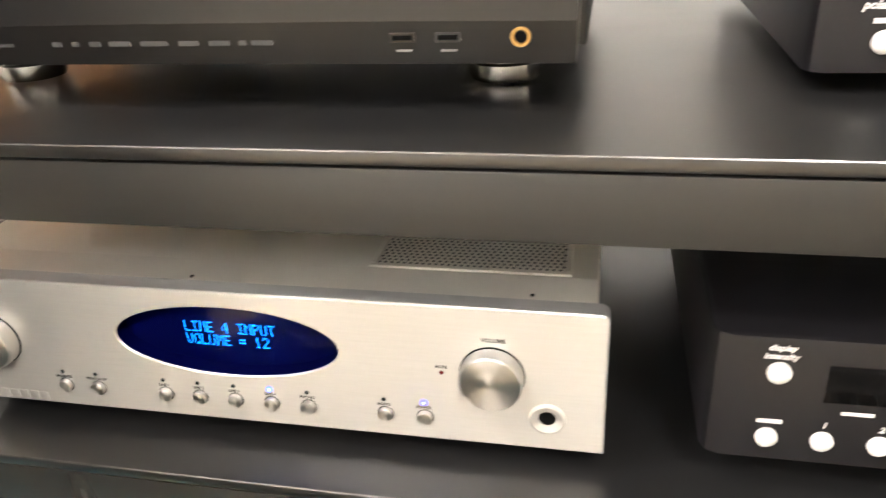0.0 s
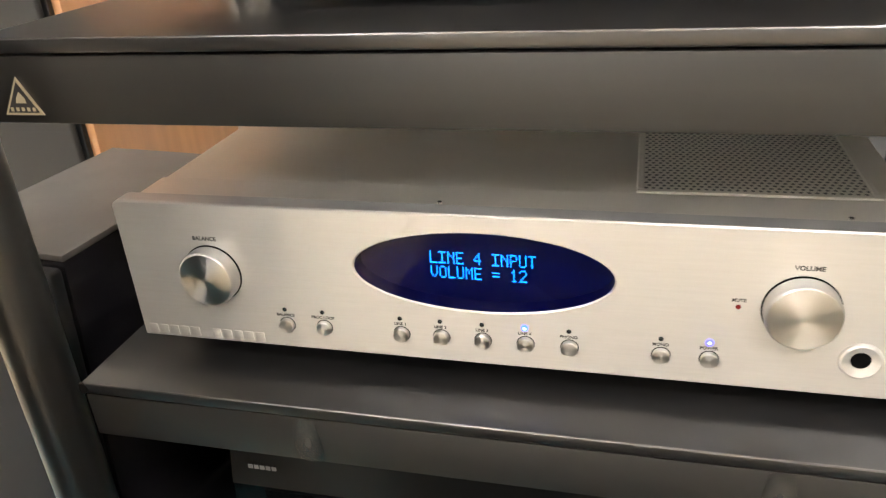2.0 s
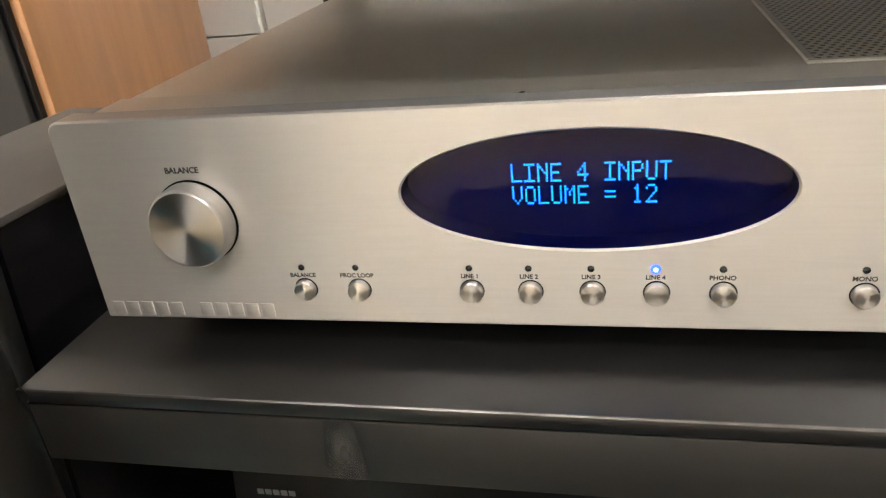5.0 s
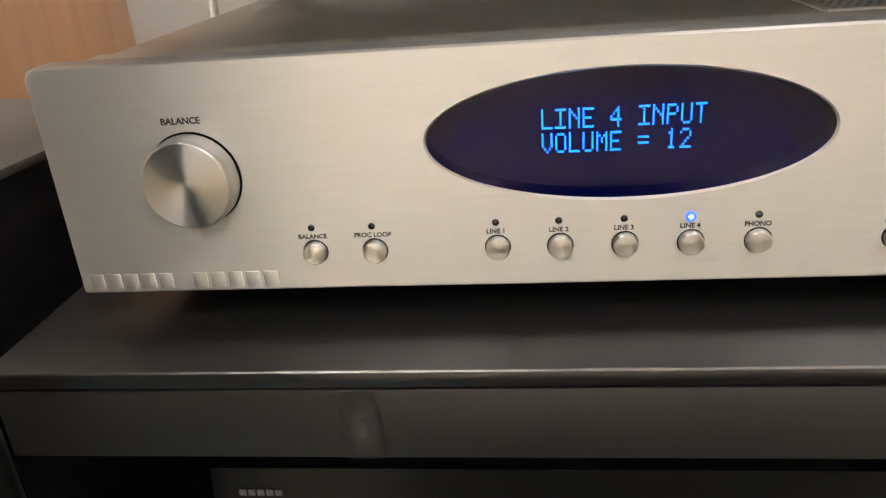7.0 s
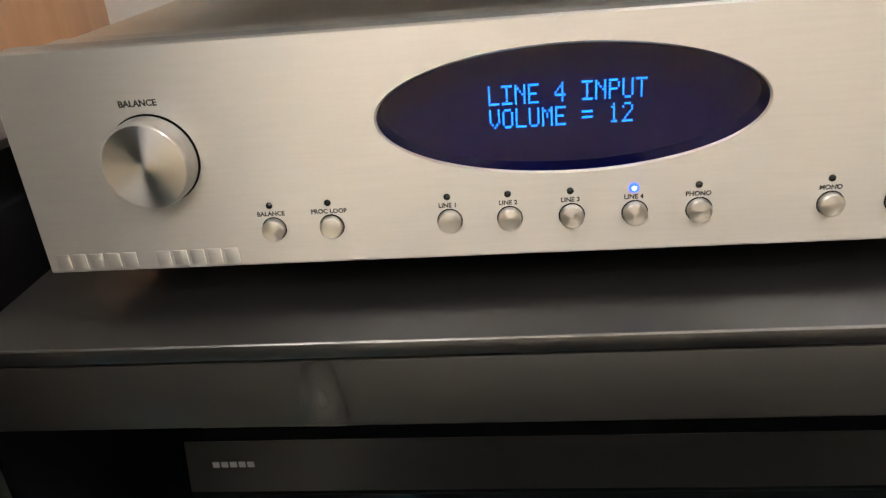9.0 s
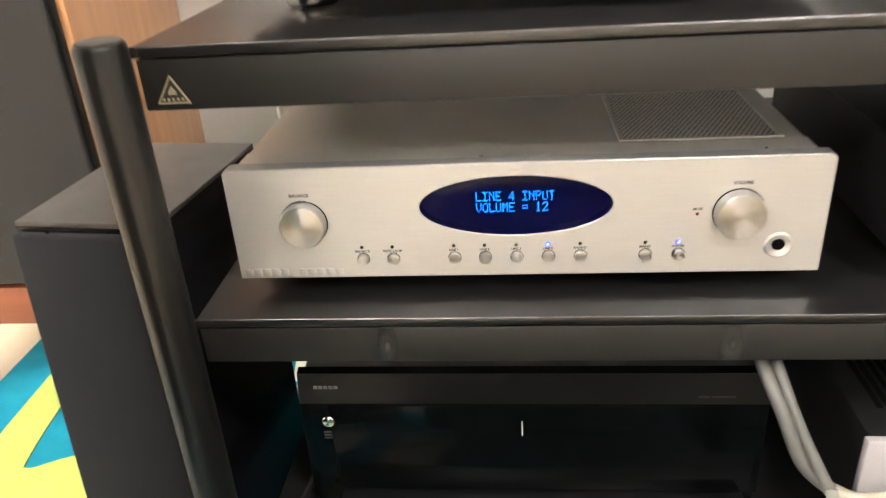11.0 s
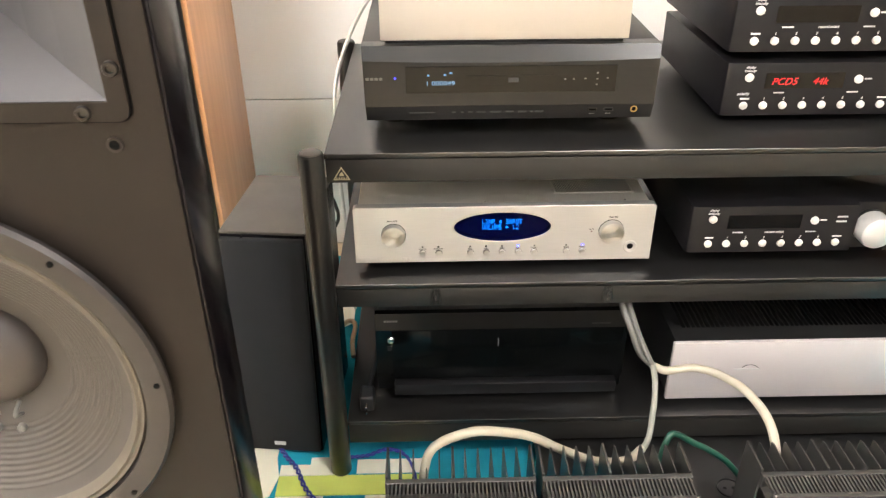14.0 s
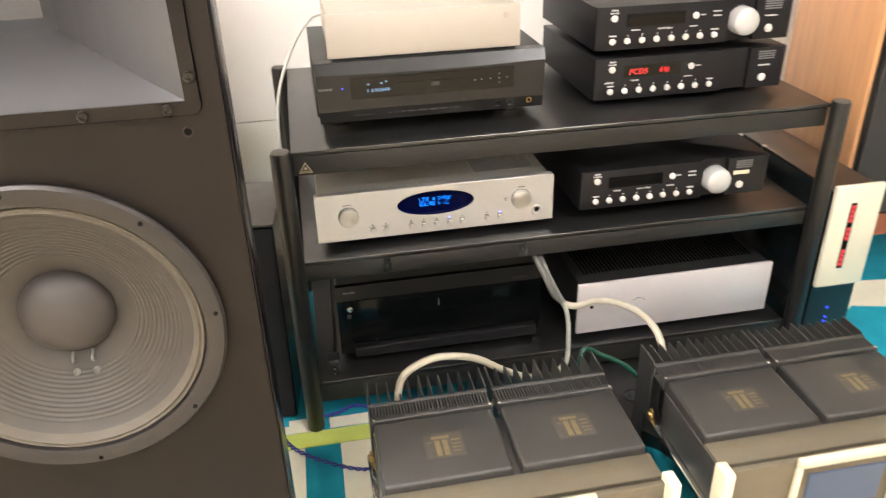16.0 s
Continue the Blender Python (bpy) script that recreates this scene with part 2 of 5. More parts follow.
def lathe(bm, profile, centre, axis="y", seg=48):
    """Profile of (radius, height along the axis); y-axis heights point towards -y."""
    rings = []
    cx, cy, cz = centre
    for r, h in profile:
        ring = []
        if r < 1e-6:
            ring = [bm.verts.new((cx, cy - h, cz) if axis == "y" else (cx, cy, cz + h))]
        else:
            for i in range(seg):
                a = 2 * math.pi * i / seg
                c, d = r * math.cos(a), r * math.sin(a)
                ring.append(bm.verts.new((cx + c, cy - h, cz + d) if axis == "y" else (cx + c, cy + d, cz + h)))
        rings.append(ring)
    for a, b in zip(rings, rings[1:]):
        for i in range(seg):
            j = (i + 1) % seg
            q = [a[i % len(a)], a[j % len(a)], b[j % len(b)], b[i % len(b)]]
            q = list(dict.fromkeys(q))
            if len(q) > 2:
                bm.faces.new(q)
    bmesh.ops.recalc_face_normals(bm, faces=bm.faces[:])
    return bm


def prism(bm, pts, axis, a, b):
    """A closed outline of 2D points, drawn out along an axis from a to b."""
    def place(p, h):
        return {"x": (h, p[0], p[1]), "y": (p[0], h, p[1]), "z": (p[0], p[1], h)}[axis]
    lo = [bm.verts.new(place(p, a)) for p in pts]
    hi = [bm.verts.new(place(p, b)) for p in pts]
    n = len(pts)
    bm.faces.new(lo)
    bm.faces.new(hi[::-1])
    for i in range(n):
        bm.faces.new((lo[i], hi[i], hi[(i + 1) % n], lo[(i + 1) % n]))
    bmesh.ops.recalc_face_normals(bm, faces=bm.faces[:])
    return bm


def spline(pts, n=10):
    p = [Vector(q) for q in pts]
    p = [p[0] * 2 - p[1]] + p + [p[-1] * 2 - p[-2]]
    out = []
    for i in range(1, len(p) - 2):
        for k in range(n):
            t = k / n
            a, b, c, d = p[i - 1], p[i], p[i + 1], p[i + 2]
            out.append(0.5 * (2 * b + (c - a) * t + (2 * a - 5 * b + 4 * c - d) * t * t + (3 * b - a - 3 * c + d) * t ** 3))
    out.append(p[-2])
    return out


def tube(bm, pts, r, seg=10, n=10):
    path = spline(pts, n)
    rings = []
    up = Vector((0.13, 0.21, 0.97))
    for i, p in enumerate(path):
        d = (path[min(i + 1, len(path) - 1)] - path[max(i - 1, 0)]).normalized()
        s = d.cross(up)
        if s.length < 1e-3:
            s = d.cross(Vector((1, 0, 0)))
        s.normalize()
        u = s.cross(d)
        up = u
        rings.append([bm.verts.new(p + r * (math.cos(2 * math.pi * k / seg) * s + math.sin(2 * math.pi * k / seg) * u)) for k in range(seg)])
    for a, b in zip(rings, rings[1:]):
        for k in range(seg):
            bm.faces.new((a[k], a[(k + 1) % seg], b[(k + 1) % seg], b[k]))
    bm.faces.new(rings[0][::-1])
    bm.faces.new(rings[-1])
    bmesh.ops.recalc_face_normals(bm, faces=bm.faces[:])
    return bm


def thing(name, at, label, category, group="", kind=""):
    ob = new(name)
    ob.empty_display_size = 0.02
    ob.location = at
    return tagged(ob, label, category, group, kind)


def origin_of(ob):
    p = Vector(ob.location)
    while ob.parent:
        ob = ob.parent
        p = p + Vector(ob.location)
    return p


def finish(me, smooth):
    if smooth:
        me.shade_smooth()
        me.set_sharp_from_angle(angle=radians(32))


def part(name, bm, mat, parent, label="", smooth=True, kind=""):
    """One mesh under a thing or a part; the bmesh is in world metres."""
    o = origin_of(parent)
    bmesh.ops.translate(bm, verts=bm.verts[:], vec=-o)
    me = bpy.data.meshes.new(name)
    bm.to_mesh(me)
    bm.free()
    me.materials.append(mat)
    finish(me, smooth)
    ob = new(name, me)
    ob.parent = parent
    return tagged(ob, label, "", "", kind)


def again(name, ob, offset, parent, label=""):
    """Another part on the same mesh, moved by offset."""
    o = new(name, ob.data)
    o.parent = parent
    o.location = Vector(ob.location) + Vector(offset)
    return tagged(o, label)


def solo(name, bm, mat, label, category, group="", kind="", smooth=True):
    """A thing that is one mesh, with its origin at the middle of its base."""
    lo = [min(v.co[i] for v in bm.verts) for i in range(3)]
    hi = [max(v.co[i] for v in bm.verts) for i in range(3)]
    c = Vector(((lo[0] + hi[0]) / 2, (lo[1] + hi[1]) / 2, lo[2]))
    bmesh.ops.translate(bm, verts=bm.verts[:], vec=-c)
    me = bpy.data.meshes.new(name)
    bm.to_mesh(me)
    bm.free()
    me.materials.append(mat)
    finish(me, smooth)
    ob = new(name, me)
    ob.location = c
    return tagged(ob, label, category, group, kind)


def words(name, text, size, x, y, z, mat, parent, align="CENTER", label="", stretch=1.0, slant=0.0, bold=0.030):
    """Lettering that faces -y, as a thin mesh, its middle or left end at x and its foot at z."""
    cu = bpy.data.curves.new(name, "FONT")
    cu.body, cu.size, cu.align_x, cu.extrude, cu.shear, cu.resolution_u, cu.offset = text, size, align, 0.00008, slant, 3, size * bold
    tmp = bpy.data.objects.new("tmp", cu)
    scene.collection.objects.link(tmp)
    me = bpy.data.meshes.new_from_object(tmp.evaluated_get(bpy.context.evaluated_depsgraph_get()))
    bpy.data.objects.remove(tmp)
    bpy.data.curves.remove(cu)
    bm = bmesh.new()
    bm.from_mesh(me)
    bpy.data.meshes.remove(me)
    for v in bm.verts:
        v.co = Vector((x + v.co.x * stretch, y - v.co.z, z + v.co.y))
    return part(name, bm, mat, parent, label, smooth=False)


def plain_bar(name, x0, x1, z0, z1, y, mat, parent, label="", deep=0.0004):
    return part(name, box(bmesh.new(), x0, x1, y - deep, y + 0.0002, z0, z1), mat, parent, label, smooth=False)


def disc(name, x, y, z, r, h, mat, parent, label="", dome=0.0, seg=24):
    p = [(r, 0), (r, h * 0.8), (r * 0.94, h), (0, h + dome)] if not dome else [(r, 0), (r, h * 0.7), (r * 0.85, h * 0.95), (r * 0.5, h + dome * 0.7), (0, h + dome)]
    return part(name, lathe(bmesh.new(), p, (x, y, z), "y", seg), mat, parent, label)


# ---- the room ----
X0, X1, Y0, Y1, H = -2.3, 3.1, -3.4, 0.78, 2.6
part_room = thing("floor", (0, 0, 0), "cream tiled floor with pale grout", "floor", kind="structure")
part("screed", box(bmesh.new(), X0, X1, Y0, Y1, -0.12, -0.014), GROUT, part_room)
tile = None
for i in range(9):
    for j in range(7):
        a, b = X0 + 0.6 * i, Y1 - 0.6 * (j + 1)
        if tile is None:
            tile = part("tile", box(bmesh.new(), a + 0.0015, a + 0.5985, b + 0.0015, b + 0.5985, -0.0145, -0.010, 0.001, 1), FLOOR, part_room)
            first = (a, b)
        else:
            again("tile", tile, (a - first[0], b - first[1], 0), part_room)

wall_back = thing("wall_north", (0, 0.78, 0), "white panelled wall with thin seams", "wall", kind="structure")
part("wall_core", box(bmesh.new(), X0, X1, Y1 + 0.008, Y1 + 0.14, -0.12, H), GROUT, wall_back)
panel = None
for i in range(-2, 2):
    for j in range(4):
        x, z = 0.15 + 1.2 * i, 0.393 + 0.6 * j
        if panel is None:
            panel = part("panel", box(bmesh.new(), x + 0.0012, x + 1.1988, Y1, Y1 + 0.0078, z + 0.0012, z + 0.5988, 0.001, 1), WALL, wall_back)
            first = (x, z)
        elif z + 0.6 < H:
            again("panel", panel, (x - first[0], 0, z - first[1]), wall_back)
        else:
            part("panel", box(bmesh.new(), x + 0.0012, x + 1.1988, Y1, Y1 + 0.0078, z + 0.0012, H - 0.001, 0.001, 1), WALL, wall_back)
    part("panel", box(bmesh.new(), x + 0.0012, x + 1.1988, Y1, Y1 + 0.0078, -0.0095, 0.3918, 0.001, 1), WALL, wall_back)
for j in range(-1, 4):
    z = 0.393 + 0.6 * j
    part("panel", box(bmesh.new(), 2.5512, X1 - 0.001, Y1, Y1 + 0.0078, max(z + 0.0012, -0.0095), min(z + 0.5988, H - 0.001), 0.001, 1), WALL, wall_back)
for name, dims in (("wall_south", (X0, X1, Y0 - 0.14, Y0)), ("wall_west", (X0 - 0.14, X0, Y0, Y1)), ("wall_east", (X1, X1 + 0.14, Y0, Y1))):
    solo(name, box(bmesh.new(), *dims, -0.12, H), PAINT, "plain warm painted wall", "wall", kind="structure", smooth=False)
solo("ceiling", box(bmesh.new(), X0 - 0.14, X1 + 0.14, Y0 - 0.14, Y1 + 0.14, H, H + 0.1), CEIL, "plain off-white ceiling", "ceiling", kind="structure", smooth=False)


def ceiling_light(x, y):
    ob = thing("ceiling_light", (x, y, H - 0.03), "unseen square warm white ceiling light, added to light the room", "lamp", "ceiling lights")
    bm = bmesh.new()
    for d in ((-0.31, 0.31, -0.31, -0.28), (-0.31, 0.31, 0.28, 0.31), (-0.31, -0.28, -0.28, 0.28), (0.28, 0.31, -0.28, 0.28)):
        box(bm, x + d[0], x + d[1], y + d[2], y + d[3], H - 0.03, H - 0.001)
    part("frame", bm, IVORY, ob, smooth=False)
    part("diffuser", box(bmesh.new(), x - 0.279, x + 0.279, y - 0.279, y + 0.279, H - 0.02, H - 0.004), LAMPGLOW, ob, smooth=False)
    return ob


# unseen lights, added and placed to match the brightness on each side
light = ceiling_light(-0.9, -0.85)
for x, y in ((-1.95, -2.3), (-0.6, -2.95), (1.2, -1.7)):
    copy_thing(light, pose(x, y, H - 0.03))

# ---- rug ----
rug = thing("rug", (0.3, 0.1, -0.010), "teal rug with lime and cream shapes, tufted pile", "rug")
part("rug_base", box(bmesh.new(), -0.602, 1.9, -0.615, 0.70, -0.010, -0.002, 0.003), RUG_BLUE, rug, "teal tufted pile")


def patch(name, pts, mat, label):
    bm = prism(bmesh.new(), pts, "z", -0.006, 0.0)
    part(name, bm, mat, rug, label, smooth=False)


patch("lime_shape", [(-0.530, 0.588), (-0.524, 0.488), (-0.520, 0.288), (-0.510, 0.148), (-0.495, 0.100), (-0.470, 0.093), (-0.420, 0.103), (-0.340, 0.123), (-0.240, 0.138), (-0.120, 0.158), (-0.120, 0.288), (-0.220, 0.278), (-0.320, 0.256), (-0.400, 0.220), (-0.430, 0.203), (-0.444, 0.203), (-0.452, 0.248), (-0.468, 0.388), (-0.485, 0.588)], RUG_LIME, "lime bent band")
patch("cream_shape", [(-0.60, 0.045), (-0.45, 0.045), (-0.36, 0.06), (-0.30, 0.075), (-0.20, 0.06), (-0.165, 0.05), (-0.165, -0.012), (-0.155, -0.056), (-0.165, -0.10), (-0.30, -0.16), (-0.60, -0.16)], RUG_CREAM, "cream area")
patch("lime_band", [(-0.155, -0.056), (0.10, -0.056), (0.10, -0.10), (-0.155, -0.10)], RUG_LIME, "lime band")
patch("cream_block", [(-0.103, -0.013), (-0.049, -0.013), (-0.049, -0.054), (-0.155, -0.054), (-0.155, -0.03), (-0.103, -0.03)], RUG_CREAM, "cream block")
patch("cream_block", [(-0.155, -0.102), (-0.073, -0.102), (-0.075, -0.28), (-0.16, -0.28)], RUG_CREAM, "cream block")
patch("cream_block", [(-0.002, -0.102), (0.10, -0.102), (0.10, -0.28), (-0.004, -0.28)], RUG_CREAM, "cream block")
patch("cream_block", [(-0.02, -0.02), (0.10, -0.02), (0.10, -0.052), (-0.02, -0.052)], RUG_CREAM, "cream block")
patch("cream_shape", [(-0.15, 0.60), (-0.06, 0.60), (-0.06, 0.40), (-0.085, 0.38), (-0.12, 0.40)], RUG_CREAM, "cream area")
patch("cream_shape", [(1.10, 0.14), (1.24, 0.20), (1.40, 0.22), (1.9, 0.16), (1.9, -0.05), (1.30, 0.12), (1.2, 0.05)], RUG_CREAM, "cream area")

# ---- audio rack ----
rack = thing("audio_rack", (0.484, 0.24, 0.0), "satin black steel three-shelf audio rack with round posts", "rack")
bm = lathe(bmesh.new(), [(0, 0), (0.0165, 0), (0.018, 0.003), (0.018, 0.600), (0.0172, 0.6025), (0.016, 0.604), (0, 0.604)], (-0.047, -0.043, 0.0), "z", 40)
post = part("post", bm, RACK, rack)
bm = lathe(bmesh.new(), [(0, 0.6041), (0.0152, 0.6041), (0.0152, 0.6052), (0.0145, 0.6056), (0, 0.6056)], (-0.047, -0.043, 0.0), "z", 40)
cap = part("end_cap", bm, TOWER_TOP, post, "grey round end cap")
for dx, dy in ((1.057, 0), (0, 0.562), (1.057, 0.562)):
    p2 = again("post", post, (dx, dy, 0), rack)
    again("end_cap", cap, (0, 0, 0), p2, "grey round end cap")
RX0, RX1, RY0, RY1 = -0.030, 0.992, -0.036, 0.520
for top, low in ((0.599, 0.554), (0.383, 0.341), (0.105, 0.055)):
    sh = part("shelf", box(bmesh.new(), RX0, RX1, RY0, RY1, top - 0.008, top, 0.0016), SHELF, rack, "satin black steel shelf plate")
    part("worn_edge", tube(bmesh.new(), [(RX0 + 0.003, RY0 + 0.0012, top - 0.0012), (0.3, RY0 + 0.0012, top - 0.0012), (RX1 - 0.003, RY0 + 0.0012, top - 0.0012)], 0.0011, 8, 4), EDGE, sh, "worn shiny front edge")
    part("front_beam", box(bmesh.new(), RX0 + 0.001, RX1 - 0.001, RY0 + 0.0012, RY0 + 0.024, low, top - 0.0092, 0.0015), BEAM, rack)
    part("back_beam", box(bmesh.new(), RX0 + 0.001, RX1 - 0.001, RY1 - 0.024, RY1 - 0.001, low, top - 0.0092, 0.0015), BEAM, rack)
    part("side_beam", box(bmesh.new(), RX0 + 0.001, RX0 + 0.024, RY0 + 0.026, RY1 - 0.026, low, top - 0.0092, 0.0015), BEAM, rack)
    part("side_beam", box(bmesh.new(), RX1 - 0.024, RX1 - 0.001, RY0 + 0.026, RY1 - 0.026, low, top - 0.0092, 0.0015), BEAM, rack)
    for x in (-0.029, 0.9915):
        part("bolt", lathe(bmesh.new(), [(0, 0), (0.004, 0), (0.004, 0.002), (0, 0.003)], (x, RY0 + 0.0015, top - 0.004), "y", 12), BOLT, rack, "small dark bolt head")
# two pale soft-edged patches on the middle shelf's front beam
for x in (0.122, 0.388):
    part("pale_mark", prism(bmesh.new(), [(x - 0.010, 0.3415), (x + 0.012, 0.3415), (x + 0.007, 0.3735), (x - 0.006, 0.3735)], "y", RY0 + 0.0006, RY0 + 0.0010), PALE_PATCH, rack, "pale soft-edged patch on the beam", smooth=False)
stick = part("sticker", prism(bmesh.new(), [(-0.0195, 0.5590), (0.0045, 0.5590), (-0.0072, 0.5790)], "y", RY0 + 0.0004, RY0 + 0.0014), STICKER, rack, "silver and black triangular sticker")
part("sticker_print", prism(bmesh.new(), [(-0.0172, 0.5603), (0.0023, 0.5603), (-0.0072, 0.5766)], "y", RY0 + 0.0001, RY0 + 0.0006), INK, stick)
part("sticker_print", prism(bmesh.new(), [(-0.0105, 0.5655), (-0.0042, 0.5655), (-0.0045, 0.5680), (-0.0072, 0.5715), (-0.0098, 0.5680)], "y", RY0 - 0.0001, RY0 + 0.0002), STICKER, stick)
for i in range(5):
    plain_bar("sticker_print", -0.0150 + i * 0.0034, -0.0132 + i * 0.0034, 0.5612, 0.5632, RY0 + 0.0003, STICKER, stick)


# ---- integrated amplifier ----
amp = thing("integrated_amplifier", (0.2285, 0.2, 0.383), "brushed silver integrated amplifier with blue oval display, on the middle shelf", "amplifier")


def rounded_plate(x0, x1, z0, z1, r_top, r_low):
    pts = []
    for cx, cz, r, a0 in ((x1 - r_low, z0 + r_low, r_low, -90), (x1 - r_top, z1 - r_top, r_top, 0), (x0 + r_top, z1 - r_top, r_top, 90), (x0 + r_low, z0 + r_low, r_low, 180)):
        for k in range(7):
            a = radians(a0 + 15 * k)
            pts.append((cx + r * math.cos(a), cz + r * math.sin(a)))
    return pts


ring = [(0.2257 + 0.0744 * math.cos(2 * math.pi * k / 96), 0.4600 + 0.0252 * math.sin(2 * math.pi * k / 96)) for k in range(96)]
ring2 = [(0.2257 + 0.0736 * math.cos(2 * math.pi * k / 96), 0.4600 + 0.0244 * math.sin(2 * math.pi * k / 96)) for k in range(96)]
plate = rounded_plate(0.0, 0.457, 0.400, 0.4955, 0.0055, 0.0008)
inner = rounded_plate(0.0009, 0.4561, 0.4009, 0.4946, 0.0046, 0.0006)


def loop_of(bm, pts, y):
    return [bm.verts.new((p[0], y, p[1])) for p in pts]


bm = bmesh.new()
li, lo, lm, lb = loop_of(bm, inner, 0.0), loop_of(bm, plate, 0.0009), loop_of(bm, plate, 0.0130), loop_of(bm, ring, 0.0)
es = []
for lp_ in (li, lb):
    es += [bm.edges.new((lp_[i], lp_[(i + 1) % len(lp_)])) for i in range(len(lp_))]
bmesh.ops.triangle_fill(bm, use_beauty=True, edges=es)
for a_, b_ in ((li, lo), (lo, lm)):
    for i in range(len(a_)):
        j = (i + 1) % len(a_)
        bm.faces.new((a_[i], a_[j], b_[j], b_[i]))
bm.faces.new(lm)
bmesh.ops.recalc_face_normals(bm, faces=bm.faces[:])
face = part("front_panel", bm, SILVER, amp, "brushed silver front panel")
part("cover", box(bmesh.new(), 0.0065, 0.4505, 0.0132, 0.415, 0.4035, 0.4915, 0.002), SILVER_TOP, amp, "champagne metal cover")
part("base_plate", box(bmesh.new(), 0.0085, 0.4485, 0.0133, 0.413, 0.3998, 0.4034), PLASTIC, amp, "black base plate", smooth=False)
part("cover_lip", box(bmesh.new(), 0.007, 0.450, 0.0134, 0.046, 0.4912, 0.4927, 0.0005, 1), SILVER_TOP, amp)
# raised perforated grille on the cover
gx0, gx1, gy0, gy1, gz = 0.312, 0.430, 0.052, 0.235, 0.4917
# flat grey sheet painted as the shade behind the holes
part("grille_shade", box(bmesh.new(), gx0, gx1, gy0, gy1, gz - 0.0001, gz + 0.0003), GREYSIDE, amp, "grey sheet standing for the shade under the grille", smooth=False)
verts, faces = [], []
nx, ny = 29, 45
px, py = (gx1 - gx0) / nx, (gy1 - gy0) / ny
for j in range(ny):
    for i in range(nx):
        cx, cy = gx0 + (i + 0.5) * px, gy0 + (j + 0.5) * py
        off = 0.22 * px if j % 2 else -0.22 * px
        base = len(verts)
        for sx, sy in ((-1, -1), (0, -1), (1, -1), (1, 0), (1, 1), (0, 1), (-1, 1), (-1, 0)):
            verts.append((cx + sx * px / 2, cy + sy * py / 2, gz + 0.0012))
        for k in range(8):
            a = radians(-135 + 45 * k)
            verts.append((cx + off + math.cos(a) * px * 0.28, cy + math.sin(a) * py * 0.33, gz + 0.0012))
        for k in range(8):
            faces.append((base + k, base + (k + 1) % 8, base + 8 + (k + 1) % 8, base + 8 + k))
me = bpy.data.meshes.new("grille")
me.from_pydata(verts, [], faces)
bm = bmesh.new()
bm.from_mesh(me)
part("grille", bm, SILVER_TOP, amp, "perforated metal grille", smooth=False, kind="stuff")
bm = bmesh.new()
for d in ((gx0 - 0.004, gx1 + 0.004, gy0 - 0.004, gy0), (gx0 - 0.004, gx1 + 0.004, gy1, gy1 + 0.004), (gx0 - 0.004, gx0, gy0, gy1), (gx1, gx1 + 0.004, gy0, gy1)):
    box(bm, *d, gz, gz + 0.0016, 0.0006, 1)
part("grille_rim", bm, SILVER_TOP, amp)
for x in (0.20, 0.413):
    part("screw", lathe(bmesh.new(), [(0, 0), (0.0016, 0), (0.0014, 0.0007), (0, 0.001)], (x, 0.022, 0.4927), "z", 12), CHROME, amp, "small cover screw")
foot = part("foot", lathe(bmesh.new(), [(0, 0), (0.017, 0), (0.0185, 0.002), (0.0185, 0.0165), (0, 0.0165)], (0.05, 0.06, 0.3832), "z", 24), PLASTIC, amp)
for dx, dy in ((0.357, 0), (0, 0.3), (0.357, 0.3)):
    again("foot", foot, (dx, dy, 0), amp)


def knob(x, z, r, depth, y, parent):
    body = part("knob", lathe(bmesh.new(), [(r * 0.96, 0), (r, 0.001), (r, depth - 0.0030), (r * 0.992, depth - 0.0022), (r * 0.975, depth - 0.0012), (r * 0.955, depth - 0.0006), (r * 0.93, depth - 0.0002)], (x, y, z), "y", 64), KNOB_SIDE, parent, "turned aluminium knob")
    part("knob_face", lathe(bmesh.new(), [(r * 0.93, depth - 0.0002), (r * 0.5, depth + 0.0001), (0, depth + 0.0002)], (x, y, z), "y", 64), KNOB, body, "spun aluminium knob face")
    part("knob_gap", lathe(bmesh.new(), [(0, 0), (r * 1.035, 0), (r * 1.035, 0.0003), (0, 0.0003)], (x, y, z), "y", 48), DARKHOLE, body, "dark gap round the knob")
    return body


knob(0.0600, 0.4497, 0.0182, 0.0105, 0.0, amp)
knob(0.3920, 0.4512, 0.0186, 0.0105, 0.0, amp)

# oval display: rim, glass and a dark well with the lit text at its back
bm = bmesh.new()
la, lb = loop_of(bm, ring, -0.0001), loop_of(bm, ring2, 0.0009)
for k in range(96):
    j = (k + 1) % 96
    bm.faces.new((la[k], la[j], lb[j], lb[k]))
display = part("display", bm, SILVER, amp, "oval display with bevelled silver rim")
bm = bmesh.new()
lb, lc = loop_of(bm, ring2, 0.0010), loop_of(bm, ring2, 0.0122)
for k in range(96):
    j = (k + 1) % 96
    bm.faces.new((lb[k], lb[j], lc[j], lc[k]))
bm.faces.new(lc)
part("well", bm, OVAL, display, "dark blue display well")
bm = bmesh.new()
bm.faces.new(loop_of(bm, ring2, 0.0009))
pane = part("glass", bm, FILTER, display, "tinted blue filter glass", smooth=False)
pane.visible_shadow = False
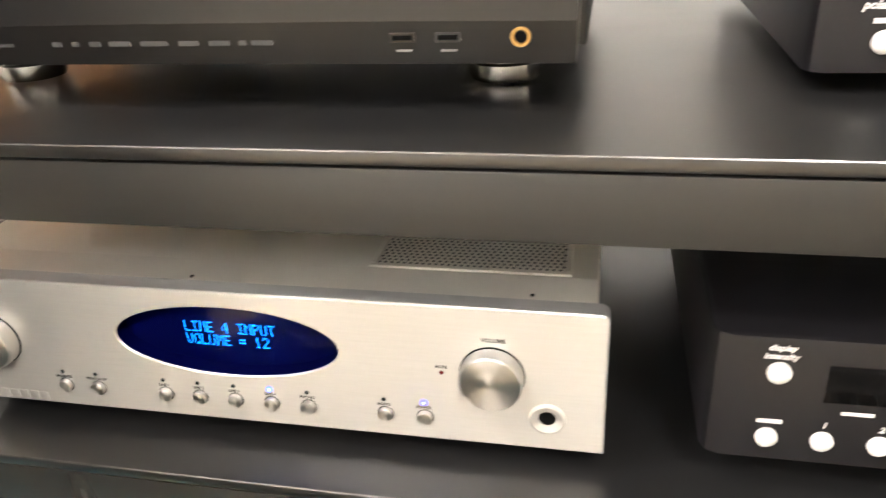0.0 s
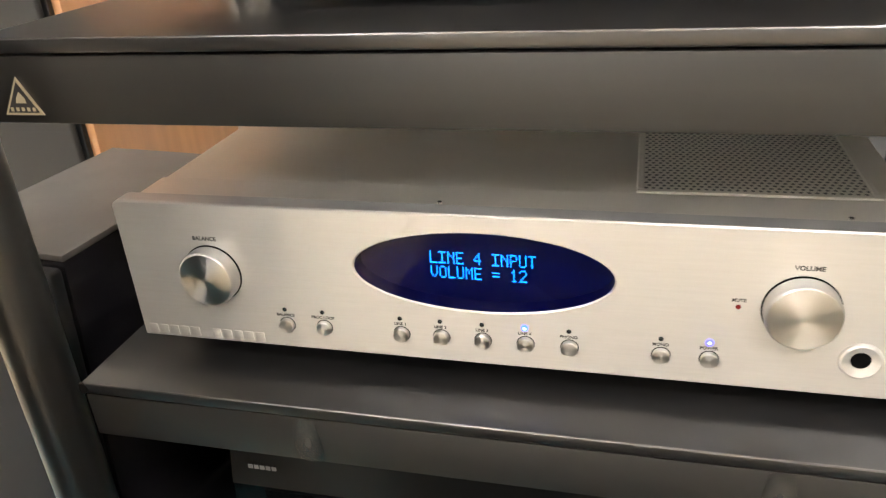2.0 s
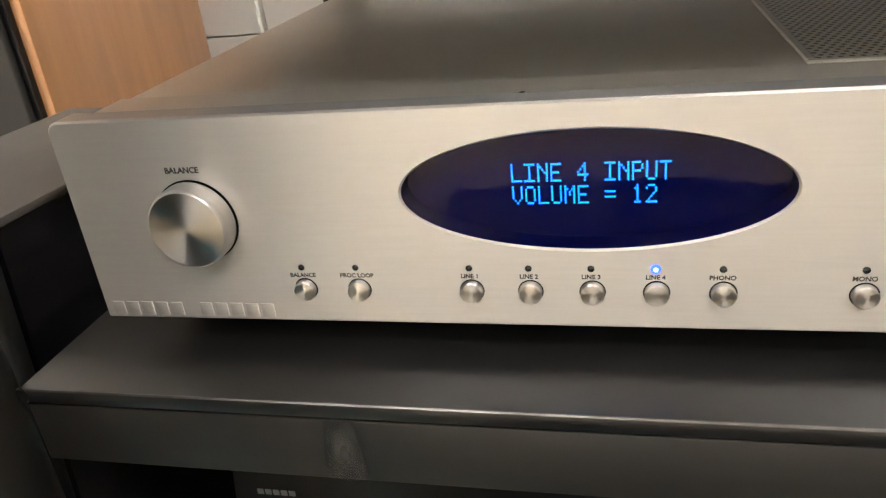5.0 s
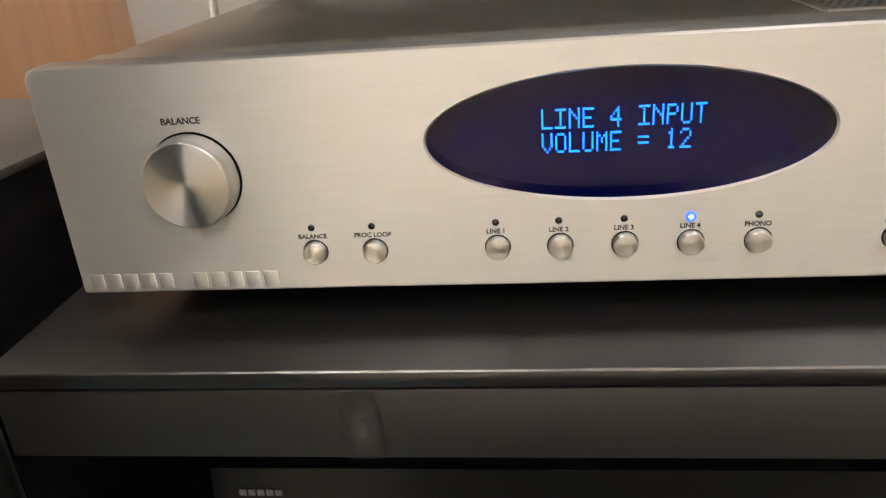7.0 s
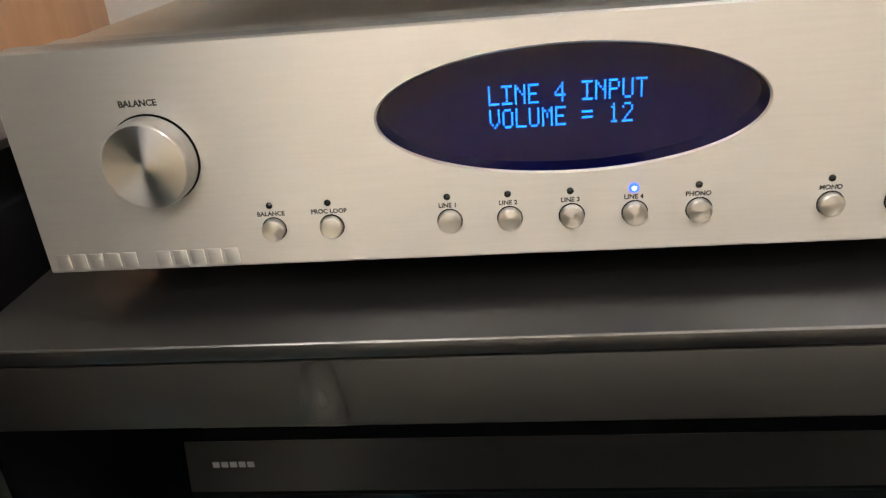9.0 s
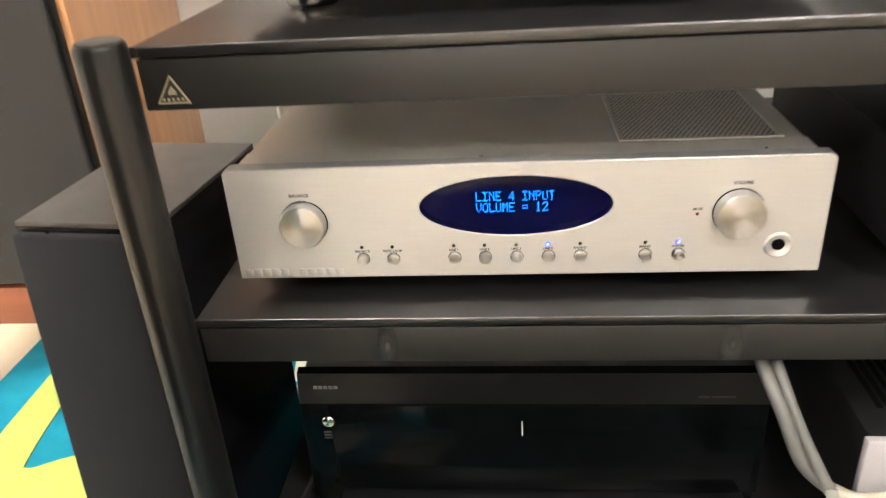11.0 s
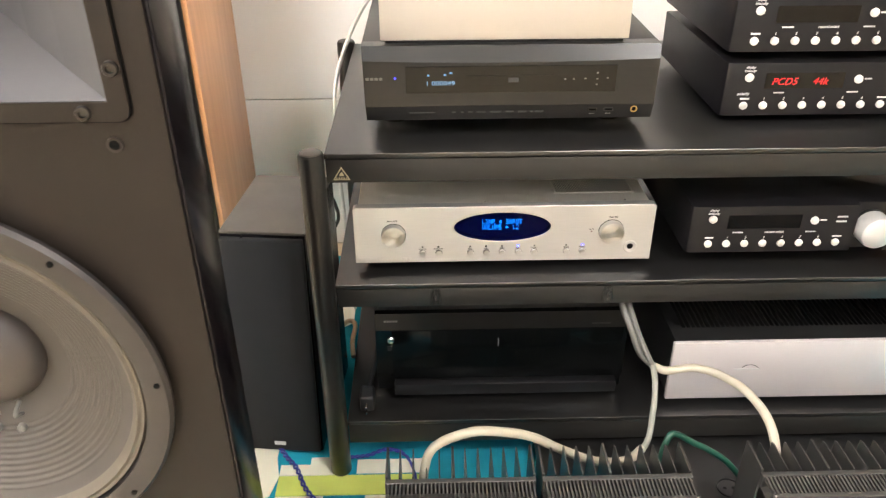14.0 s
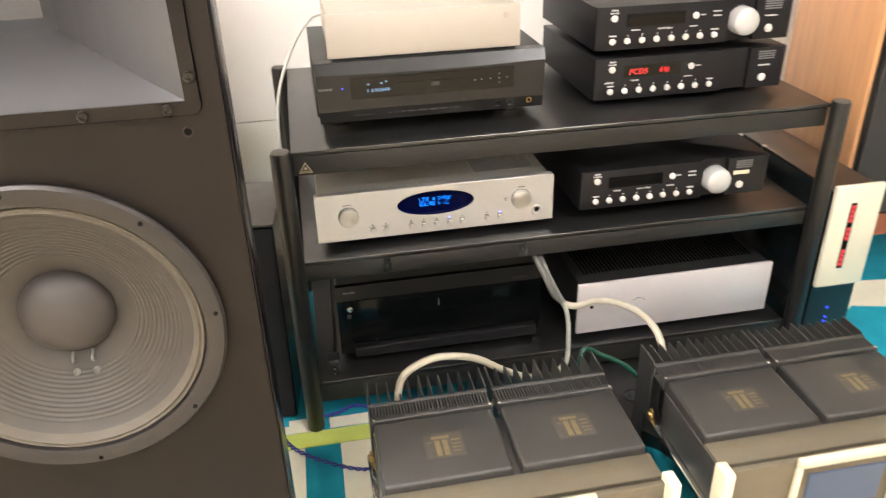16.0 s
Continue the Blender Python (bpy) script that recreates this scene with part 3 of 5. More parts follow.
DOTS = {"L": "1000010000100001000010000 1000011111".replace(" ", ""), "I": "11111001000010000100001000010011111", "N": "10001110011010110011100011000110001", "E": "11111100001000011110100001000011111",
        "4": "00010001100101010010111110001000010", "P": "11110100011000111110100001000010000", "U": "10001100011000110001100011000101110", "T": "11111001000010000100001000010000100",
        "V": "10001100011000110001100010101000100", "O": "01110100011000110001100011000101110", "M": "10001110111010110101100011000110001", "=": "00000000001111100000111110000000000",
        "1": "00100011000010000100001000010001110", "2": "01110100010000100010001000100011111"}
bm = bmesh.new()
PITCH, DOT, TX, TZ = 0.00102, 0.00070, 0.1956, 0.4684
for line, z in (("LINE 4 INPUT", TZ), ("VOLUME = 12", TZ - 0.0094)):
    for n, ch in enumerate(line):
        for k, on in enumerate(DOTS.get(ch, "")):
            if on == "1":
                x = TX + n * 0.00513 + (k % 5) * PITCH * 0.83
                zz = z - (k // 5) * PITCH * 1.11
                q = [bm.verts.new(p) for p in ((x, 0.0090, zz), (x + DOT * 0.86, 0.0090, zz), (x + DOT * 0.86, 0.0090, zz - DOT * 1.08), (x, 0.0090, zz - DOT * 1.08))]
                bm.faces.new(q)
part("display_text", bm, VFD, display, "glowing cyan-blue dot-matrix text", smooth=False, kind="stuff")

for x, text in ((0.1035, "BALANCE"), (0.1280, "PROC LOOP"), (0.1770, "LINE 1"), (0.2013, "LINE 2"), (0.2260, "LINE 3"), (0.2507, "LINE 4"), (0.2755, "PHONO"), (0.3250, "MONO"), (0.3500, "POWER")):
    b = part("button", lathe(bmesh.new(), [(0.0047, 0), (0.0047, 0.0028), (0.0043, 0.0033), (0, 0.0036)], (x + 0.0005, 0.0, 0.4168), "y", 28), KNOB, amp, "small round turned metal button")
    part("button_gap", lathe(bmesh.new(), [(0, 0), (0.0052, 0), (0.0052, 0.0002), (0, 0.0002)], (x + 0.0005, 0.0, 0.4168), "y", 28), DARKHOLE, b)
    lit = LED_CYAN if text == "LINE 4" else LED_BLUE if text == "POWER" else LENS_OFF
    lr = 0.0014 if lit == LENS_OFF else 0.0020
    lens = part("indicator", lathe(bmesh.new(), [(lr, 0), (lr, 0.0004), (lr * 0.5, 0.0008), (0, 0.0009)], (x, 0.0, 0.4272), "y", 16), lit, amp, "blue indicator light" if lit != LENS_OFF else "unlit dark indicator")
    if lit != LENS_OFF:
        part("bright_core", lathe(bmesh.new(), [(0.0010, 0.0008), (0.0006, 0.0011), (0, 0.0012)], (x, 0.0, 0.4272), "y", 12), LED_CORE, lens, "pale bright core")
    words("lettering", text, 0.0027, x, -0.0001, 0.4226, INK, amp, label="black printed word " + text)
words("lettering", "BALANCE", 0.0036, 0.0585, -0.0001, 0.4716, INK, amp, label="black printed word BALANCE")
words("lettering", "VOLUME", 0.0036, 0.3930, -0.0001, 0.4736, INK, amp, label="black printed word VOLUME")
words("lettering", "MUTE", 0.0027, 0.3620, -0.0001, 0.4534, INK, amp, label="black printed word MUTE")
part("indicator", lathe(bmesh.new(), [(0.0014, 0), (0.0012, 0.0005), (0, 0.0006)], (0.3620, 0.0, 0.4503), "y", 16), material("dark_red_lens", (0.12, 0.01, 0.01), 0.2), amp, "unlit red indicator")
jack = part("headphone_jack", lathe(bmesh.new(), [(0.0108, 0), (0.0104, 0.0012), (0.0092, 0.0018), (0.0072, 0.0011), (0.0050, 0.0003)], (0.4240, 0.0, 0.4230), "y", 36), SILVER, amp, "recessed headphone socket")
part("socket_hole", lathe(bmesh.new(), [(0.0050, 0.0004), (0, 0.0004)], (0.4240, 0.0, 0.4236), "y", 28), DARKHOLE, jack, "black socket hole")
for x0, x1 in ((0.0045, 0.0425), (0.0500, 0.0880)):
    n = 5
    w = (x1 - x0) / n
    for k in range(n):
        part("emblem", box(bmesh.new(), x0 + k * w, x0 + (k + 0.80) * w, -0.00022, 0.0004, 0.4018, 0.4088, 0.0002, 2), SILVER, amp, "plain embossed maker's bar")

# ---- disc player on the top shelf ----
player = thing("disc_player", (0.228, 0.17, 0.598), "black disc player with glossy display strip, on the top shelf", "disc player")
bm = bmesh.new()
cols = []
for k in range(25):
    u = -1 + k / 12
    x = 0.228 + 0.205 * u
    bow = 0.0035 * (1 - u * u)
    w = 0.0035 * u
    cols.append([bm.verts.new(p) for p in ((x - w * 0.6, 0.050, 0.624), (x - w * 0.6, 0.0205, 0.624), (x - w * 0.4, 0.0145, 0.6455 + bow * 0.3), (x, 0.0155, 0.7105 - bow), (x + w * 0.4, 0.026, 0.7285), (x + w * 0.4, 0.050, 0.7285))])
for a, b in zip(cols, cols[1:]):
    for i in range(5):
        bm.faces.new((a[i], a[i + 1], b[i + 1], b[i]))
bm.faces.new(cols[0])
bm.faces.new(cols[-1][::-1])
bmesh.ops.recalc_face_normals(bm, faces=bm.faces[:])
part("front", bm, PLAYER, player, "faceted black metal front", smooth=False)
part("case", box(bmesh.new(), 0.021, 0.435, 0.0502, 0.335, 0.626, 0.7285, 0.002), BOXBLACK, player)
win = part("display_window", prism(bmesh.new(), [(0.082, 0.6655), (0.374, 0.6655), (0.374, 0.7025), (0.082, 0.7025)], "y", 0.0132, 0.0160), GLASS_BLACK, player, "glossy black display strip")
tray = part("disc_tray", box(bmesh.new(), 0.165, 0.293, 0.0125, 0.0134, 0.6755, 0.6900, 0.0003, 1), GLASS_BLACK, player, "narrow disc tray door")
plain_bar("tray_emblem", 0.224, 0.2385, 0.6800, 0.6865, 0.0124, DIMINK, tray, "plain grey emblem bar")
words("digits", "1 000049", 0.0088, 0.1090, 0.0130, 0.6765, LED_WHITE, win, "LEFT", "pale blue glowing digits", 1.25, 0.0, -0.006)
for x, z in ((0.1115, 0.6895), (0.1345, 0.6900), (0.1425, 0.6925)):
    plain_bar("display_icon", x, x + 0.0035, z, z + 0.0022, 0.0131, LED_WHITE, win)
for x, z in ((0.303, 0.6835), (0.315, 0.6835), (0.331, 0.6840), (0.3475, 0.6920), (0.3475, 0.6835), (0.3475, 0.6755), (0.362, 0.6845)):
    plain_bar("touch_mark", x - 0.0013, x + 0.0013, z - 0.0009, z + 0.0009, 0.0131, MIDINK, win)
for k in range(4):
    plain_bar("emblem", 0.0265 + k * 0.0062, 0.0312 + k * 0.0062, 0.6840, 0.6876, 0.0146, MIDINK, player, "plain pale maker's bar")
part("indicator", lathe(bmesh.new(), [(0.0013, 0), (0, 0.0006)], (0.0672, 0.0146, 0.6862), "y", 12), LED_BLUE, player, "tiny blue light")
for x0, x1 in ((0.086, 0.122), (0.146, 0.152), (0.1585, 0.163), (0.169, 0.176), (0.181, 0.194), (0.200, 0.216), (0.2225, 0.234), (0.240, 0.252), (0.257, 0.261), (0.264, 0.276)):
    plain_bar("print_bar", x0, x1, 0.6345, 0.6362 if x1 - x0 > 0.03 else 0.6385, 0.0174, DIMINK, player)
for x in (0.3455, 0.3685):
    u = part("usb_port", box(bmesh.new(), x - 0.0065, x + 0.0065, 0.0158, 0.0180, 0.6355, 0.6405, 0.0004, 1), BOLT if x < 0.35 else PLASTIC, player, "small rectangular port")
    part("port_tongue", box(bmesh.new(), x - 0.0050, x + 0.0050, 0.0154, 0.0160, 0.6368, 0.6392), DARKHOLE, u)
    plain_bar("print_bar", x - 0.004, x + 0.004, 0.6305, 0.6316, 0.0186, MIDINK, player)
jk = part("headphone_jack", lathe(bmesh.new(), [(0.0030, 0.001), (0.0036, 0.0022), (0.0047, 0.0022), (0.0051, 0.001), (0.0051, -0.001)], (0.4045, 0.0172, 0.6380), "y", 28), GOLD_DULL, player, "gold headphone socket ring")
part("socket_hole", lathe(bmesh.new(), [(0.0036, 0.0012), (0, 0.0012)], (0.4045, 0.0172, 0.6380), "y", 20), DARKHOLE, jk)
foot = part("foot", lathe(bmesh.new(), [(0, 0), (0.020, 0), (0.0215, 0.003), (0.0215, 0.010), (0.0195, 0.0115), (0.0195, 0.0265), (0, 0.0265)], (0.062, 0.099, 0.5985), "z", 32), CHROME, player, "round chrome foot")
for dx, dy in ((0.324, 0), (0, 0.19), (0.324, 0.19)):
    again("foot", foot, (dx, dy, 0), player, "round chrome foot")
player.location = (0.2310, 0.170, 0.6000)

# ---- champagne box on the player ----
dac = thing("stereo_component_box", (0.22, 0.16, 0.7285), "champagne aluminium component box on the disc player", "audio component")
part("front_panel", box(bmesh.new(), 0.051, 0.394, 0.035, 0.043, 0.7350, 0.8090, 0.0012), CHAMP, dac, "plain champagne front plate")
part("case", box(bmesh.new(), 0.055, 0.390, 0.0432, 0.30, 0.7360, 0.8075, 0.002), CHAMP, dac)
# black filler that stands for the shadow between box and player
part("shadow_gap", box(bmesh.new(), 0.058, 0.387, 0.039, 0.28, 0.7297, 0.7359), PLASTIC, dac, "black block painted as the shadow under the box")
disc("push_button", 0.3685, 0.035, 0.7905, 0.0055, 0.0025, CHAMP, dac, "round champagne button")


# ---- charcoal components ----
def charcoal_unit(name, x, y, z, label, knob_on, red, base, group, upper="", q=1.0):
    """x, y: front left; z: underside of the body; base: height of the support."""
    ob = thing(name, (x + 0.2, y + 0.17, base), label, "audio component", group)
    W, T = 0.398, 0.079
    pts = [(x, y + 0.32), (x, y + 0.010), (x + 0.003, y + 0.003), (x + 0.010, y), (x + q * 0.256, y), (x + q * 0.256, y + 0.010), (x + q * 0.309, y + 0.010), (x + q * 0.309, y), (x + W - 0.006, y), (x + W, y + 0.006), (x + W, y + 0.32)]
    bm = prism(bmesh.new(), pts, "z", z, z + T)
    top = [e for e in bm.edges if all(v.co.z > z + T - 1e-5 for v in e.verts)]
    bmesh.ops.bevel(bm, geom=top, offset=0.0022, segments=2, profile=0.5, affect="EDGES")
    part("body", bm, MLBLACK, ob, "charcoal anodised case with a recessed channel")
    win = part("display_window", box(bmesh.new(), x + q * 0.058, x + q * 0.170, y - 0.0006, y + 0.001, z + 0.041, z + 0.064), GLASS_BLACK, ob, "dark display window", smooth=False)
    if red:
        words("digits", "PCD5", 0.0152, x + q * 0.067, y - 0.0009, z + 0.0465, LED_RED, win, "LEFT", "red glowing digits", 1.0, 0.25, -0.012)
        words("digits", "44k", 0.0152, x + q * 0.125, y - 0.0009, z + 0.0465, LED_RED, win, "LEFT", "red glowing digits", 1.0, 0.25, -0.012)
    b = None
    for k in range(8):
        bx = x + q * 0.033 + 0.0282 * q * k
        if b is None:
            b = disc("button", bx, y, z + 0.0155, 0.0058, 0.0035, MLBUTTON, ob, "round ivory button", dome=0.0008)
        else:
            again("button", b, (0.0282 * q * k, 0, 0), ob, "round ivory button")
        if 0 < k < 7:
            words("lettering", str(k), 0.0052, bx, y - 0.0001, z + 0.0238, GREYINK, ob, slant=0.25)
    plain_bar("print_bar", x + q * 0.027, x + q * 0.040, z + 0.0245, z + 0.0270, y, GREYINK, ob)
    plain_bar("print_bar", x + q * 0.224, x + q * 0.238, z + 0.0245, z + 0.0270, y, GREYINK, ob)
    disc("button", x + q * 0.034, y, z + 0.0580, 0.0062, 0.0035, MLBUTTON, ob, "round ivory button", dome=0.0008)
    words("lettering", "display", 0.0050, x + q * 0.034, y - 0.0001, z + 0.0712, GREYINK, ob, slant=0.25)
    words("lettering", "intensity", 0.0050, x + q * 0.034, y - 0.0001, z + 0.0660, GREYINK, ob, slant=0.25)
    disc("button", x + q * 0.190, y, z + 0.0540, 0.0062, 0.0035, MLBUTTON, ob, "round ivory button", dome=0.0008)
    plain_bar("print_bar", x + q * 0.199, x + q * 0.209, z + 0.0530, z + 0.0552, y, GREYINK, ob)
    if red:
        words("lettering", "polarity", 0.0058, x + q * 0.030, y - 0.0001, z + 0.0315, GREYINK, ob, slant=0.25)
        plain_bar("print_bar", x + q * 0.073, x + q * 0.088, z + 0.0335, z + 0.0355, y, GREYINK, ob)
        plain_bar("print_bar", x + q * 0.178, x + q * 0.194, z + 0.0335, z + 0.0355, y, GREYINK, ob)
    else:
        plain_bar("print_bar", x + q * 0.068, x + q * 0.084, z + 0.0335, z + 0.0355, y, GREYINK, ob)
        words("lettering", "record select", 0.0055, x + q * 0.132, y - 0.0001, z + 0.0330, GREYINK, ob, slant=0.25)
        plain_bar("print_bar", x + q * 0.180, x + q * 0.196, z + 0.0335, z + 0.0355, y, GREYINK, ob)
        for dz in (0.0, 0.008):
            plain_bar("print_bar", x + q * 0.224, x + q * 0.240, z + 0.050 + dz, z + 0.0525 + dz, y, GREYINK, ob)
    if knob_on:
        kb = part("volume_knob", lathe(bmesh.new(), [(0.0255, 0), (0.0262, 0.003), (0.0262, 0.024), (0.0245, 0.030), (0.020, 0.0335), (0.010, 0.0355), (0, 0.036)], (x + q * 0.282, y + 0.010, z + 0.039), "y", 48), MLKNOB, ob, "large pale round volume knob")
        part("knob_base", lathe(bmesh.new(), [(0.0275, 0), (0.0275, 0.004), (0.024, 0.004)], (x + q * 0.282, y + 0.010, z + 0.039), "y", 40), PLASTIC, kb)
    for k in range(4):
        for j in range(5):
            plain_bar("print_bar", x + q * 0.326 + j * 0.0072, x + q * 0.3315 + j * 0.0072, z + 0.056 + k * 0.0045, z + 0.0585 + k * 0.0045, y, MIDINK, ob)
    if upper:
        plain_bar("name_plate", x + q * 0.322, x + q * 0.356, z + 0.0425, z + 0.0505, y, IVORY if upper == "cream" else LED_RED_BAR, ob, "small " + upper + " name bar")
    else:
        plain_bar("print_bar", x + q * 0.328, x + q * 0.352, z + 0.0430, z + 0.0455, y, GREYINK, ob)
    disc("button", x + q * 0.338, y, z + 0.0205, 0.0075, 0.0035, MLBUTTON, ob, "round ivory button", dome=0.0008)
    fb = None
    for dx, dy in ((0.06, 0.085), (0.335, 0.085), (0.06, 0.28), (0.335, 0.28)):
        h = z - base
        if fb is None:
            fb = part("foot", lathe(bmesh.new(), [(0, 0), (0.014, 0), (0.016, h * 0.3), (0.016, h), (0, h)], (x + dx, y + dy, base + 0.0002), "z", 20), PLASTIC, ob)
        else:
            again("foot", fb, (dx - 0.06, dy - 0.085, 0), ob)
    return ob


charcoal_unit("preamplifier", 0.510, -0.004, 0.4125, "charcoal preamplifier with ivory buttons and pale knob, on the middle shelf", True, False, 0.383, "charcoal components", "cream")
charcoal_unit("digital_processor", 0.548, 0.060, 0.6115, "charcoal digital processor with red lit display, on the top shelf", False, True, 0.599, "charcoal components", "", 1.035)
charcoal_unit("preamplifier", 0.545, 0.060, 0.7070, "charcoal preamplifier with pale knob, stacked on the processor", True, False, 0.6907, "charcoal components", "", 1.035)

# ---- black multichannel amplifier on the bottom shelf ----
multi = thing("multichannel_amplifier", (0.235, 0.2, 0.107), "gloss black multichannel amplifier on the bottom shelf", "amplifier")
# case grey stands in for the light its side reflects
part("case", box(bmesh.new(), 0.024, 0.444, 0.0425, 0.43, 0.122, 0.282, 0.003), GREYSIDE, multi)
bm = prism(bmesh.new(), [(0.028, 0.150), (0.028, 0.255), (0.034, 0.284), (0.042, 0.286), (0.042, 0.122), (0.036, 0.122), (0.036, 0.148)], "x", 0.021, 0.447)
part("front_panel", bm, INTEGRA, multi, "gloss black front")
part("upper_band", prism(bmesh.new(), [(0.0272, 0.2545), (0.0332, 0.2838), (0.0339, 0.2836), (0.0279, 0.2543)], "x", 0.0212, 0.4468), SATIN_BAND, multi, "satin black upper band", smooth=False)
part("glass_door", box(bmesh.new(), 0.048, 0.440, 0.0255, 0.0278, 0.152, 0.253, 0.0008), INTEGRA, multi, "gloss black flap door")
part("lower_lip", box(bmesh.new(), 0.050, 0.436, 0.014, 0.0355, 0.1235, 0.1470, 0.002), PLASTIC, multi, "dark lower lip")
b = disc("power_button", 0.0465, 0.0278, 0.2345, 0.0062, 0.004, CHROME, multi, "round silver button", dome=0.0005)
disc("small_socket", 0.0465, 0.0278, 0.159, 0.0035, 0.001, DARKHOLE, multi)
for k in range(3):
    plain_bar("print_bar", 0.040, 0.054, 0.2195 - 0.0035 * k, 0.2212 - 0.0035 * k, 0.0278, DIMINK, multi)
for k in range(5):
    plain_bar("emblem", 0.036 + k * 0.0048, 0.0396 + k * 0.0048, 0.2695, 0.2730, 0.0297, MIDINK, multi, "plain pale maker's bar")
plain_bar("light_bar", 0.2280, 0.2290, 0.2190, 0.2360, 0.0255, GREYINK, multi, "thin pale vertical mark")
for k in range(2):
    plain_bar("print_bar", 0.385 + k * 0.012, 0.395 + k * 0.022, 0.2610, 0.2630, 0.0283, DIMINK, multi)
foot = part("foot", lathe(bmesh.new(), [(0, 0), (0.020, 0), (0.022, 0.003), (0.022, 0.0148), (0, 0.0148)], (0.07, 0.08, 0.1072), "z", 24), PLASTIC, multi)
for dx, dy in ((0.33, 0), (0, 0.3), (0.33, 0.3)):
    again("foot", foot, (dx, dy, 0), multi)

multi.location = (0.235, 0.196, 0.105)

# ---- silver-fronted power amplifier on the bottom shelf ----
power = thing("power_amplifier", (0.737, 0.15, 0.107), "power amplifier with plain satin aluminium front, on the bottom shelf", "amplifier")
part("front_panel", box(bmesh.new(), 0.519, 0.957, -0.017, -0.009, 0.1265, 0.2455, 0.0012), PINK_SILVER, power, "plain satin aluminium front plate")
part("case", box(bmesh.new(), 0.524, 0.952, -0.0088, 0.34, 0.1265, 0.2435, 0.002), BOXBLACK, power)
bm = bmesh.new()
for r in range(2):
    for k in range(46):
        x = 0.545 + 0.0085 * k
        box(bm, x, x + 0.0052, 0.03 + 0.13 * r, 0.14 + 0.13 * r, 0.2436, 0.2446)
part("vent_panel", bm, DARKHOLE, power, "row of dark vent slots", smooth=False, kind="stuff")
arc = [(0.640 + 0.03 * u, -0.0172, 0.193 + 0.007 * (1 - (u - 0.5) ** 2 * 4) - 0.002 * u) for u in (0, 0.2, 0.4, 0.6, 0.8, 1)]
part("emblem", tube(bmesh.new(), arc, 0.0006, 6, 4), INK, power, "thin plain arc emblem")
plain_bar("emblem", 0.628, 0.672, 0.1885, 0.1905, -0.0170, GREYINK, power, "plain grey maker's bar")
disc("socket", 0.550, -0.0170, 0.1900, 0.0042, 0.0006, DARKHOLE, power, "small dark hole")
foot = part("foot", lathe(bmesh.new(), [(0, 0), (0.018, 0), (0.019, 0.0192), (0, 0.0192)], (0.56, 0.03, 0.1072), "z", 24), PLASTIC, power)
for dx, dy in ((0.35, 0), (0, 0.26), (0.35, 0.26)):
    again("foot", foot, (dx, dy, 0), power)

power.location = (0.7345, 0.152, 0.1053)


